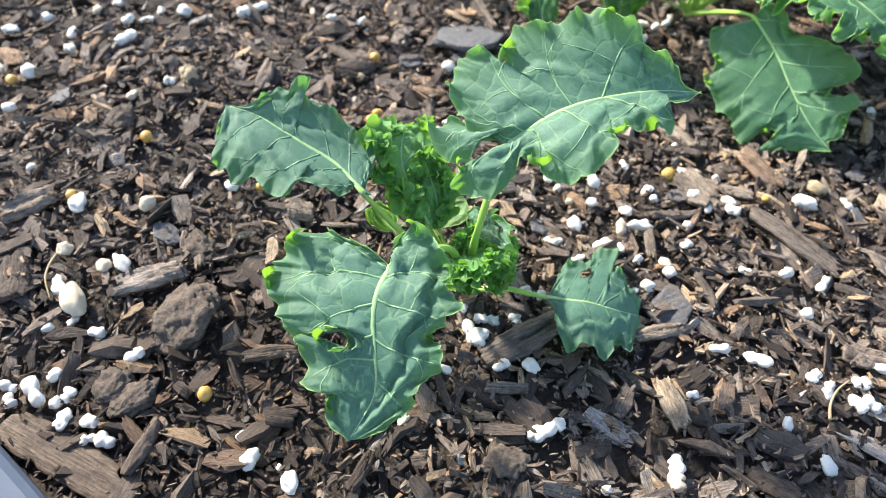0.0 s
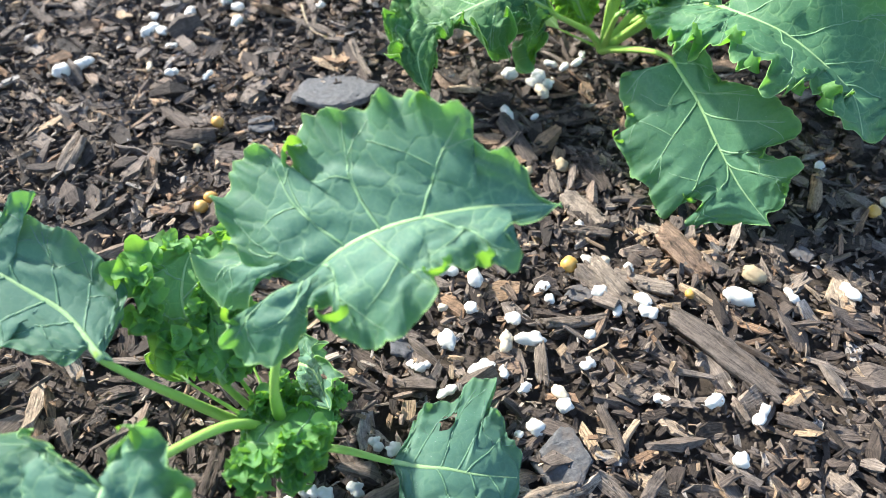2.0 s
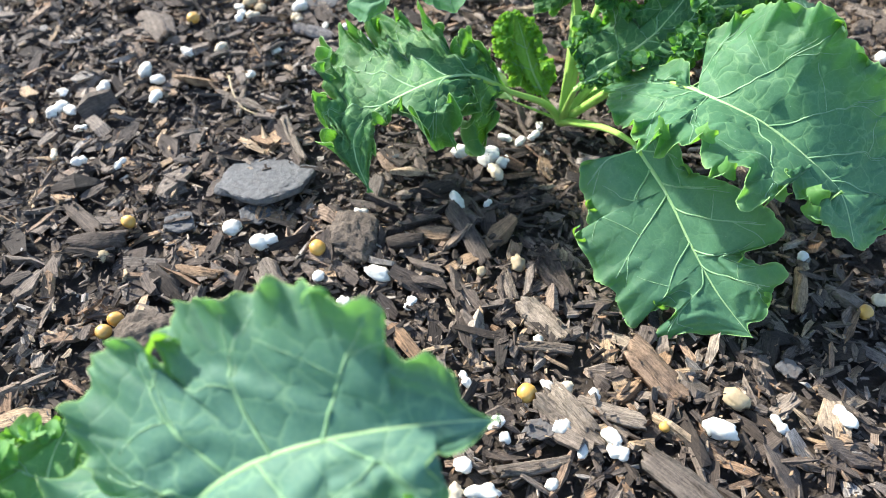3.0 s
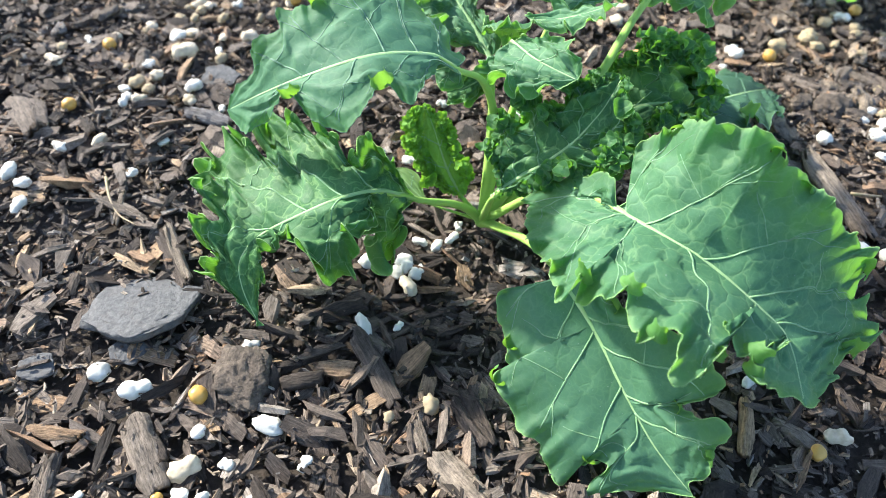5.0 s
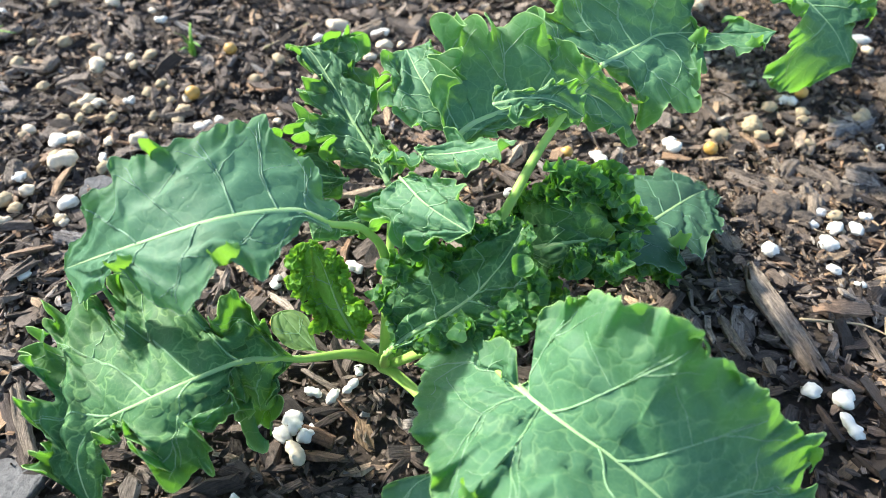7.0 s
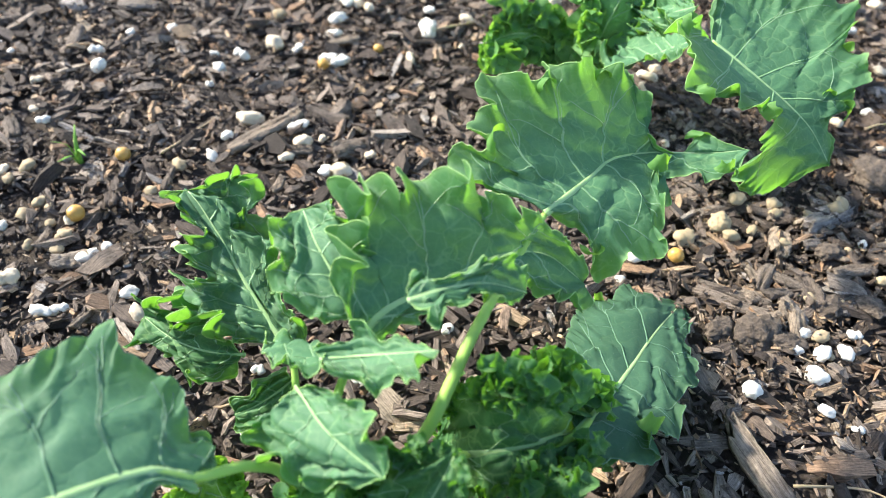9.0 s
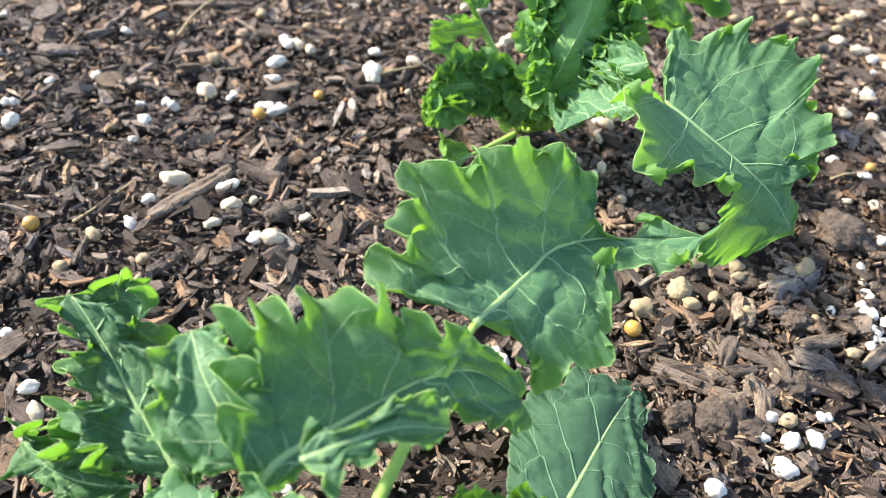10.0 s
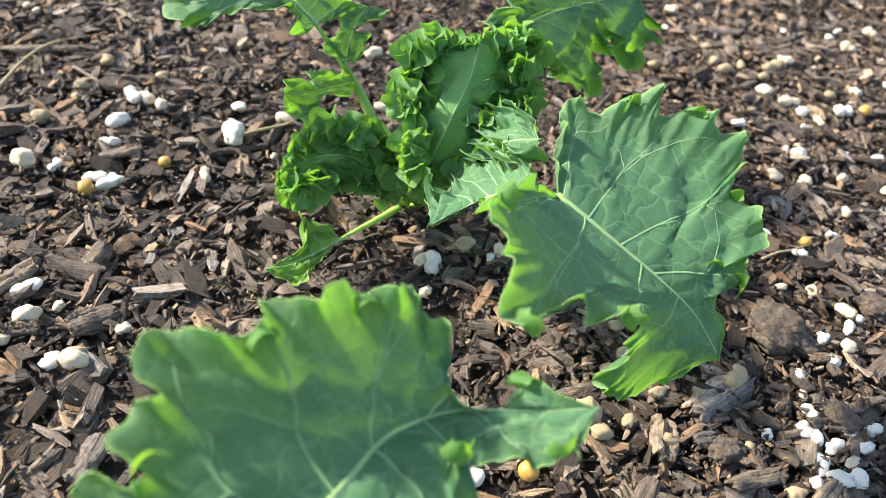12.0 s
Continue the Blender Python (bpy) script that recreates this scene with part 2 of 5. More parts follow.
# ---- mesh helpers ----
def mesh_object(name, verts, faces, mat, parent=None, smooth=True, uvs=None):
    me = bpy.data.meshes.new(name)
    me.from_pydata([tuple(v) for v in verts], [], faces)
    if uvs is not None:
        layer = me.uv_layers.new(name="UVMap")
        loop_vert = np.empty(len(me.loops), dtype=np.int32)
        me.loops.foreach_get("vertex_index", loop_vert)
        layer.data.foreach_set("uv", np.asarray(uvs, dtype=np.float32)[loop_vert].ravel())
    if smooth:
        me.polygons.foreach_set("use_smooth", [True] * len(me.polygons))
    me.materials.append(mat)
    ob = new(name, me)
    if parent:
        ob.parent = parent
    return ob


def spline(points, ts):
    """A centripetal-like Catmull-Rom through points (rows), sampled at ts in 0..1 by arc length."""
    P = np.asarray(points, float)
    d = np.r_[0, np.cumsum(np.linalg.norm(np.diff(P[:, :3], axis=0), axis=1) + 1e-9)]
    x = np.asarray(ts) * d[-1]
    k = np.clip(np.searchsorted(d, x, side='right') - 1, 0, len(P) - 2)
    h = (d[k + 1] - d[k])[:, None]
    s = ((x - d[k]) / (d[k + 1] - d[k]))[:, None]
    tang = np.empty_like(P)
    tang[1:-1] = (P[2:] - P[:-2]) / (d[2:] - d[:-2])[:, None]
    tang[0] = (P[1] - P[0]) / (d[1] - d[0])
    tang[-1] = (P[-1] - P[-2]) / (d[-1] - d[-2])
    s2, s3 = s * s, s * s * s
    return (2 * s3 - 3 * s2 + 1) * P[k] + (s3 - 2 * s2 + s) * h * tang[k] + (-2 * s3 + 3 * s2) * P[k + 1] + (s3 - s2) * h * tang[k + 1]


def tube(path, radii, sides=7, flat=1.0, up=(0, 0, 1)):
    """Vertices and faces of a tapered tube along path, closed at both ends."""
    path = np.asarray(path, float)
    n = len(path)
    T = np.gradient(path, axis=0)
    T /= np.linalg.norm(T, axis=1)[:, None] + 1e-12
    up = np.asarray(up, float)
    if up.ndim == 1:
        up = np.repeat(up[None], n, 0)
    S = np.cross(T, up)
    bad = np.linalg.norm(S, axis=1) < 1e-3
    S[bad] = np.cross(T[bad], np.array((1.0, 0.2, 0)))
    S /= np.linalg.norm(S, axis=1)[:, None]
    U = np.cross(S, T)
    ang = np.arange(sides) * 2 * np.pi / sides
    rad = np.asarray(radii, float)[:, None, None]
    ring = path[:, None] + rad * (np.cos(ang)[None, :, None] * S[:, None] + flat * np.sin(ang)[None, :, None] * U[:, None])
    verts = [tuple(v) for v in ring.reshape(-1, 3)]
    faces = []
    for i in range(n - 1):
        for j in range(sides):
            a, b = i * sides + j, i * sides + (j + 1) % sides
            faces.append((a, b, b + sides, a + sides))
    faces.append(tuple(range(sides - 1, -1, -1)))
    faces.append(tuple((n - 1) * sides + j for j in range(sides)))
    return verts, faces


def wave(x, seed):
    """A smooth random wave of one variable, about -1..1."""
    r = np.random.RandomState(seed)
    y = 0
    for k in range(4):
        y = y + np.sin(x * (0.7 + 0.45 * k) * 2 * np.pi + r.rand() * 7) * (0.6, 0.45, 0.35, 0.25)[k]
    return y


def side_sheet(mid, rows, sgn, seed, ruffle, bulge, ns, nv, teeth, curl, scallop, quilt, laterals, ears, cup):
    """One half of a blade: rows say, from base to tip, at which part of the midrib a rim point belongs and where it lies from there (mm)."""
    rows = [tuple(r) for r in rows]
    us = [0.0] + [r[0] for r in rows] + [1.0]
    base, tip = spline(mid, [0.0])[0], spline(mid, [1.0])[0]
    feet = spline(mid, np.array(us))
    rim = [base] + [feet[i + 1] + np.array(r[1:]) * 0.001 for i, r in enumerate(rows)] + [tip]
    rim4 = np.c_[np.array(rim), us]
    ss = np.linspace(0, 1, ns)
    R = spline(rim4, ss)
    u = np.clip(np.maximum.accumulate(R[:, 3]), 0, 1)
    R = R[:, :3]
    k = np.hanning(2 * max(ns // 90, 2) + 3)[1:-1]
    k /= k.sum()
    reach = len(k) // 2
    R[reach:-reach] = np.stack([np.convolve(R[:, c], k, 'valid') for c in range(3)], 1)
    k = np.ones(5) / 5
    u = np.convolve(np.pad(u, 2, mode='edge'), k, 'valid')
    M = spline(mid, u)
    length = np.r_[0, np.cumsum(np.linalg.norm(np.diff(R, axis=0), axis=1))]
    main = spline(mid, np.array([0.0, 1.0]))
    axis = main[1] - main[0]
    axis /= np.linalg.norm(axis)
    span = R - M
    w = np.linalg.norm(span, axis=1)[:, None]
    out = span / (w + 1e-9)
    N = np.cross(np.tile(axis, (ns, 1)), out) * sgn
    N /= np.linalg.norm(N, axis=1)[:, None] + 1e-9
    if np.mean(N @ np.array((0.0, -0.35, 0.94))) < 0:
        N = -N
    half = ns // 7

    def smooth(a):
        return np.convolve(np.pad(a, half, mode='edge'), np.ones(2 * half + 1) / (2 * half + 1), 'valid')

    N = np.stack([smooth(N[:, c]) for c in range(3)], 1)
    N /= np.linalg.norm(N, axis=1)[:, None] + 1e-9
    high = np.sum(span * N, axis=1)
    calm = smooth(smooth(high)) * np.clip(np.minimum(ss, 1 - ss) * 6, 0, 1)
    flat = span - N * high[:, None]
    along = np.gradient(R, axis=0)
    along /= np.linalg.norm(along, axis=1)[:, None] + 1e-9
    def even(A, half_width):
        k2 = np.ones(2 * half_width + 1) / (2 * half_width + 1)
        A = np.stack([np.convolve(np.pad(A[:, c], half_width, mode='edge'), k2, 'valid') for c in range(3)], 1)
        return A / (np.linalg.norm(A, axis=1)[:, None] + 1e-9)

    away = np.cross(even(along, max(ns // 60, 2)), N)
    away = away * np.where(np.sum(away * out, axis=1) < 0, -1.0, 1.0)[:, None]
    out = even(0.55 * even(out, max(ns // 40, 3)) + 0.45 * away, max(ns // 50, 3))
    fade = np.clip(np.minimum(ss, 1 - ss) * 9, 0, 1) * np.clip(w[:, 0] / 0.008, 0, 1)
    a1 = wave(length * 55, seed)
    a2 = wave(length * 130, seed + 1)
    ph = length * 2 * np.pi / 0.0068 + 1.6 * wave(length * 40, seed + 2)
    V = 1 - (1 - np.linspace(0, 1, nv)) ** 1.7
    band = np.minimum(curl[0], 0.45 * w[:, 0]) * (1 + 0.2 * wave(length * 25, seed + 21))
    phase = 2 * np.pi * length / curl[1] + 1.5 * wave(length * 0.35 / curl[1], seed + 9)
    angle = radians(curl[2]) * np.clip(curl[3] + 0.75 * np.sin(phase) + 0.4 * wave(length * 0.9 / curl[1], seed + 10), -0.7, 1.15) * fade
    r = np.random.RandomState(seed % 9973 + 7)
    if ears is None:
        spots = np.cumsum(r.uniform(0.020, 0.052, 14))
        spots = spots[spots < length[-1] * 0.95]
    else:
        spots = []
    for x0 in spots:
        bell = np.exp(-((length - x0) / r.uniform(0.0028, 0.0042)) ** 2) * fade
        angle = angle * (1 - bell) + radians(r.uniform(100, 150)) * bell
        band = band * (1 + bell * np.clip(0.0150 / (band + 1e-6) - 1, 0, 2.0))
    band = np.minimum(band, 0.6 * w[:, 0])
    pitch_s = 0.86 / (laterals + 0.4)
    rise = smooth(span[:, 2])
    P = np.empty((ns, nv, 3))
    for j, v in enumerate(V):
        x = M + flat * v + N * (calm * v + (high - calm) * v ** 3)[:, None]
        x[:, 2] += rise * (v ** cup - v)
        x = x + N * (bulge * 4 * v * (1 - v) * np.minimum(w, 0.03) / 0.03)
        x = x + N * ((ruffle * fade * ((a1 + 0.3) * v ** 3.2 + 0.6 * a2 * v ** 6))[:, None])
        x = x + N * ((0.85 * ruffle * wave(length * 34 + 3 * v, seed + 5) * np.sin(np.pi * v) * fade)[:, None])
        sig = (ss - 0.125 * min(v / 0.88, 1.0) ** 0.8) / pitch_s - 0.35
        pillow = np.abs(np.sin(np.pi * sig)) ** 0.75 - 0.55
        x = x + N * (quilt * pillow * min(v * 2.6, 1.0) * (1 - 0.35 * v) * fade * np.clip(w[:, 0] / 0.026, 0, 1.15))[:, None]
        d = np.maximum(0.0, band - (1 - v) * w[:, 0])
        f = angle * d / (band + 1e-9) + 1e-6
        x = x + out * (d * (np.sin(f) / f - 1 + curl[4]))[:, None] + N * (d * (1 - np.cos(f)) / f)[:, None]
        x = x + along * (curl[5] * fade * np.cos(phase) * (d / (band + 1e-9)) ** 2)[:, None]
        if len(curl) > 6:
            e, rip = (d / (band + 1e-9)) ** 2 * curl[6] * fade, 2 * np.pi * length / 0.0052 + 2.0 * wave(length * 45, seed + 31)
            x = x + N * (e * np.sin(rip))[:, None] + out * (0.8 * e * np.cos(1.3 * rip))[:, None] + along * (0.6 * e * np.sin(2 * rip + 1))[:, None]
        if scallop:
            size, pitch = scallop
            a = np.pi * length / pitch + 1.1 * wave(length * 28, seed + 12)
            lobe = np.abs(np.sin(a)) ** 0.8 * (0.8 + 0.35 * wave(length * 33, seed + 13)) * fade
            x = x + out * (size * (lobe - 0.45) * v ** 3)[:, None]
            x = x + N * (size * (0.4 * lobe * v ** 6 - 0.15 * v ** 3))[:, None] + along * (0.4 * size * np.sin(2 * a) * fade * v ** 5)[:, None]
        if teeth:
            x = x + out * ((teeth * fade * (np.abs(np.sin(length * np.pi / 0.0085 + 1.5 * a1)) - 0.6) * v ** 5)[:, None])
            x = x + N * ((0.9 * teeth * fade * (np.sin(length * np.pi / 0.0085 + a2)) * v ** 6)[:, None])
        P[:, j] = x
    return P, N, V, ss, u


def curled_lobes(P, N, low, high, step, seed, j=-1):
    """Small cupped and ruffled lobes set along one line of a sheet, as on a tightly curled kale leaf: vertices, faces, uvs."""
    r = np.random.RandomState(seed % 99991 + 3)
    R, inner = P[:, j], P[:, max(j - 4, -P.shape[1])]
    length = np.r_[0, np.cumsum(np.linalg.norm(np.diff(R, axis=0), axis=1))]
    rings, segs = 5, 17
    q = np.linspace(0.0, 1, rings)[:, None]
    th = np.linspace(0, 2 * np.pi, segs, endpoint=False)[None, :]
    V, F, U = [], [], []
    x = 0.4 * step
    while x < length[-1]:
        k = int(np.searchsorted(length, x))
        k = min(max(k, 1), len(R) - 2)
        up = N[k] + 0.35 * r.randn(3)
        out = R[k] - inner[k] + 1e-9
        out /= np.linalg.norm(out)
        up = up / np.linalg.norm(up) + out * r.uniform(-0.2, 0.7)
        up /= np.linalg.norm(up)
        a = out - up * (out @ up)
        a /= np.linalg.norm(a) + 1e-9
        b = np.cross(up, a)
        size = r.uniform(low, high) * min(1.0, 0.45 + 4 * min(x, length[-1] - x) / length[-1])
        n = r.randint(2, 5)
        rad = size * q * (1 + 0.14 * np.sin(3 * th + r.rand() * 6) * q)
        h = size * (r.uniform(0.05, 0.5) * q ** 2 + r.uniform(0.30, 0.58) * q ** 2 * np.sin(n * th + r.rand() * 6) + 0.07 * q ** 4 * np.sin((2 * n + 2) * th + r.rand() * 6))
        base = sum(len(v) for v in V)
        V.append(((R[k] - up * size * 0.1)[None, None] + (rad * np.cos(th))[..., None] * a + (rad * np.sin(th))[..., None] * b + h[..., None] * up).reshape(-1, 3))
        U += [(t / 6.2832, 0.45 + 0.55 * p) for p in q[:, 0] for t in th[0]]
        for m in range(rings - 1):
            F += [(base + m * segs + t, base + m * segs + (t + 1) % segs, base + (m + 1) * segs + (t + 1) % segs, base + (m + 1) * segs + t) for t in range(segs)]
        x += step * r.uniform(0.7, 1.3)
    return np.concatenate(V), F, U


def curled_flap(P, N, k, seed):
    """A lobe of the rim folded upright into a small scroll: vertices, faces, uvs."""
    r = np.random.RandomState(seed % 99991)
    k = min(max(k, 3), len(P) - 4)
    root, up = P[k, -2], N[k]
    out = P[k, -1] - P[k, -5]
    out = out - up * (out @ up)
    out /= np.linalg.norm(out) + 1e-9
    side = np.cross(up, out)
    h, w = r.uniform(0.0042, 0.0066), r.uniform(0.0018, 0.0029)
    lean, twist, na, nb = r.uniform(-0.15, 0.25), r.uniform(-0.35, 0.35), 15, 10
    a = np.linspace(-1.9, 1.9, na)[None, :, None]
    b = np.linspace(0, 1, nb)[:, None, None]
    wide = w * (1.55 - 0.9 * b + 0.35 * b ** 3)
    V = root - up * 0.0010 + out * 0.0004 + side * (wide * np.sin(a) + h * twist * b ** 2) + out * (wide * 0.8 * (np.cos(a) - 1) - lean * h * b ** 2)
    V = V + up * (h * b * (1 - 0.08 * a ** 2) + 0.0007 * b ** 2 * np.sin(3.1 * a + r.rand() * 6))
    F = [(i * na + j, i * na + j + 1, (i + 1) * na + j + 1, (i + 1) * na + j) for i in range(nb - 1) for j in range(na - 1)]
    return V.reshape(-1, 3), F, [(j / na, 0.75 + 0.25 * i / nb) for i in range(nb) for j in range(na)]


def at_sheet(P, s, v, V):
    """A place on a sheet by its two parameters (arrays)."""
    ns = len(P)
    fi = np.clip(s, 0, 1) * (ns - 1)
    i0 = np.minimum(fi.astype(int), ns - 2)
    f = (fi - i0)[:, None]
    j0 = np.clip(np.searchsorted(V, v, side='right') - 1, 0, len(V) - 2)
    g = ((v - V[j0]) / (V[j0 + 1] - V[j0]))[:, None]
    return (P[i0, j0] * (1 - f) + P[i0 + 1, j0] * f) * (1 - g) + (P[i0, j0 + 1] * (1 - f) + P[i0 + 1, j0 + 1] * f) * g


def leaf(plant, spec, petiole, mat, seed, label="", ruffle=0.0022, bulge=0.002, teeth=0.0006, ns=300, nv=16, curl=(0.0075, 0.0175, 62, 0.10, 0.10, 0.0008, 0.0003), rib=0.0012, stalk=0.0022, laterals=5, holes=(), flip=1, crimp=None, scallop=(0.0014, 0.0110), quilt=0.0008, ears=None, cup=1.25, vein=None):
    """One leaf: blade, petiole with midrib, lateral veins and pale rim. mid and rows in mm; petiole: places in metres from the crown to the blade."""
    mid = np.array(spec["mid"], float) * 0.001
    vein = vein or VEIN
    verts, faces, uvs, sheets, flaps = [], [], [], [], []
    for sgn, rows in ((1 * flip, spec["left"]), (-1 * flip, spec["right"])):
        if crimp:
            rows = [(r[0], *(c * max(0.55, 1 - 600 * crimp[0] / (np.linalg.norm(r[1:]) + 1)) for c in r[1:])) for r in rows]
        P, N, V, ss, u = side_sheet(mid, rows, sgn, seed * 17 + sgn, ruffle, bulge, ns, nv, teeth, curl, scallop, quilt, laterals, ears, cup)
        start = len(verts)
        verts += [tuple(p) for p in P.reshape(-1, 3)]
        uvs += [(s, v) for s in ss for v in V]
        for i in range(ns - 1):
            for j in range(nv - 1):
                s, v = (ss[i] + ss[i + 1]) / 2, (V[j] + V[j + 1]) / 2
                if any(hs == sgn and ((s - h0) / hw) ** 2 + ((v - v0) / hv) ** 2 < 1 for hs, h0, v0, hw, hv in holes):
                    continue
                a = start + i * nv + j
                faces.append((a, a + nv, a + nv + 1, a + 1) if sgn > 0 else (a, a + 1, a + nv + 1, a + nv))
        sheets.append((P, N, V, ss, sgn))
        flaps += [curled_flap(P, N, int(np.searchsorted(u, e[1])), seed * 13 + k) for k, e in enumerate(ears or ()) if e[0] == sgn]
    blade = mesh_object("leaf", verts, faces, mat, plant, True, uvs)
    if label:
        blade["label"] = label
    for v, f, uv in flaps:
        mesh_object("curled_lobe", v, f, FLAP, blade, True, uv)["label"] = "upturned lobe of the rim, yellow-green as if lit through"
    top = np.mean([np.mean(s[1], axis=0) for s in sheets], axis=0)
    top /= np.linalg.norm(top) + 1e-9
    # petiole and midrib
    t = np.linspace(0, 1, 44)
    ribline = spline(mid, t * 0.97)
    if petiole:
        pts = [np.array(p, float) for p in petiole] + [ribline[0] - top * stalk * 0.35, ribline[4] - top * rib * 0.6, ribline[11] - top * rib * 0.8]
        line = spline(pts, np.linspace(0, 1, 40))
        r = np.interp(np.linspace(0, 1, 40), (0, (len(pts) - 3) / (len(pts) - 1), 1), (stalk * 1.12, max(rib * 1.35, stalk * 0.75), rib * 0.6))
        r[0:3] *= (1.5, 1.3, 1.1)
        v, f = tube(line, r, 9, 0.82)
        mesh_object("petiole", v, f, STEM, blade)
    v, f = tube(ribline + top * 0.0001, np.maximum(rib * 1.05 * (1 - 0.9 * t ** 0.7), 0.00018), 8, 0.32, top)
    mesh_object("midrib", v, f, MIDRIB, blade)
    for P, N, V, ss, sgn in sheets:
        rnd = random.Random(seed * 31 + sgn)
        G = np.cross(np.gradient(P, axis=0), np.gradient(P, axis=1))
        G = G / (np.linalg.norm(G, axis=2)[:, :, None] + 1e-12)
        G = G * np.where(np.sum(G * top, axis=2) < 0, -1.0, 1.0)[:, :, None]
        pitch_s = 0.86 / (laterals + 0.4)
        for k in range(laterals):
            s0 = (k + 0.35) / (laterals + 0.4) * 0.86
            s1 = min(s0 + 0.125, 0.985)
            q = np.linspace(0.0, 1, 30)
            s = s0 + (s1 - s0) * q ** 0.8 + 0.002 * np.sin(q * 7 + k)
            line = at_sheet(P, s, q * 0.88, V) + at_sheet(G, s, q * 0.88, V) * 0.00007
            if np.linalg.norm(line[-1] - line[0]) < 0.006:
                continue
            v, f = tube(line, rib * 0.30 * (1 - 0.80 * q) + 0.00009, 5, 0.3, top)
            mesh_object("vein", v, f, vein, blade)
            for b in (0.28, 0.5, 0.70):
                qq = np.linspace(0, 1, 16)
                way = -1 if b == 0.5 else 1
                s2 = np.interp(b, q, s) + way * pitch_s * (0.38 + 0.2 * rnd.random()) * qq ** 0.9
                v2 = 0.88 * b + (0.95 - 0.88 * b) * qq * (0.55 if way < 0 else 0.8)
                bl = at_sheet(P, s2, v2, V) + at_sheet(G, s2, v2, V) * 0.00004
                v, f = tube(bl, rib * 0.16 * (1 - 0.7 * qq) + 0.00007, 4, 0.3, top)
                mesh_object("vein", v, f, vein, blade)
        if crimp:
            for k, j in enumerate((-1, -6, -10)[:crimp[3]]):
                v, f, u = curled_lobes(P, N, *crimp[:3], seed * 7 + sgn + 3 * k, j)
                mesh_object("frill", v, f, mat, blade, True, u)
        else:
            v, f = tube(P[:, -1], np.full(len(P), 0.00017), 3)
            mesh_object("rim", v, f, RIM if vein is VEIN else vein, blade)
    return blade


def plant_at(x, y, z, label):
    e = new("kale_plant")
    e.empty_display_size = 0.02
    return tagged(e, label, "kale plant", "kale plants in the bed")


LEAF_L1 = dict(
    mid=[(-16, 157, 74), (-20, 146, 73), (-21, 138, 69), (-20, 129, 63), (-20, 119, 55), (-28, 106, 47)],
    left=[(0.02, -7, 6, 3), (0.05, -17, 15, 1), (0.08, -24, 21, -1), (0.12, -32, 17, -4), (0.17, -38, 13, -7), (0.22, -37, 11, -8), (0.28, -33, 6, -8), (0.34, -29, 2, -7), (0.38, -22, 1, -6), (0.42, -16, 4, -3), (0.45, -11, 4, 1), (0.48, -9, 0, 2), (0.52, -14, 1, 1), (0.54, -18, 7, 2), (0.58, -26, 10, -1), (0.64, -24, 6, 0), (0.7, -21, 0, -1), (0.76, -14, 2, 0), (0.83, -13, -2, 0), (0.92, -5, -2, 0)],
    right=[(0.02, 2, 8, 5), (0.05, 8, 15, 8), (0.09, 15, 12, 6), (0.13, 22, 7, 4), (0.18, 24, 4, 3), (0.24, 23, 3, 2), (0.32, 28, 3, 2), (0.42, 21, 3, 2), (0.48, 18, 3, 3), (0.58, 22, 3, 2), (0.68, 16, 1, 3), (0.8, 11, -2, 1), (0.92, 5, -2, -1)])
LEAF_L2 = dict(
    mid=[(-28, 195, 69), (-40, 208, 72), (-52, 215, 75), (-63, 221, 78), (-72, 226, 80), (-84, 230, 81)],
    left=[(0.1, 6, 15, -1), (0.19, 6, 17, 0), (0.28, 4, 19, 3), (0.38, 1, 20, 6), (0.47, 0, 18, 7), (0.53, 0, 17, 8), (0.56, 6, 20, 12), (0.61, 3, 17, 9), (0.64, 3, 13, 7), (0.72, 3, 12, 8), (0.76, 2, 8, 6), (0.82, -2, 3, 2)],
    right=[(0.02, 4, -1, -1), (0.09, 1, -1, 0), (0.13, -2, -8, 0), (0.23, -7, -11, 0), (0.35, -10, -14, -2), (0.36, -10, -19, -2), (0.4, -11, -22, -4), (0.5, -11, -20, -5), (0.58, -12, -17, -6), (0.64, -15, -21, -10), (0.76, -11, -20, -8), (0.82, -13, -18, -12), (0.87, -12, -12, -11), (0.9, -9, -6, -6)])
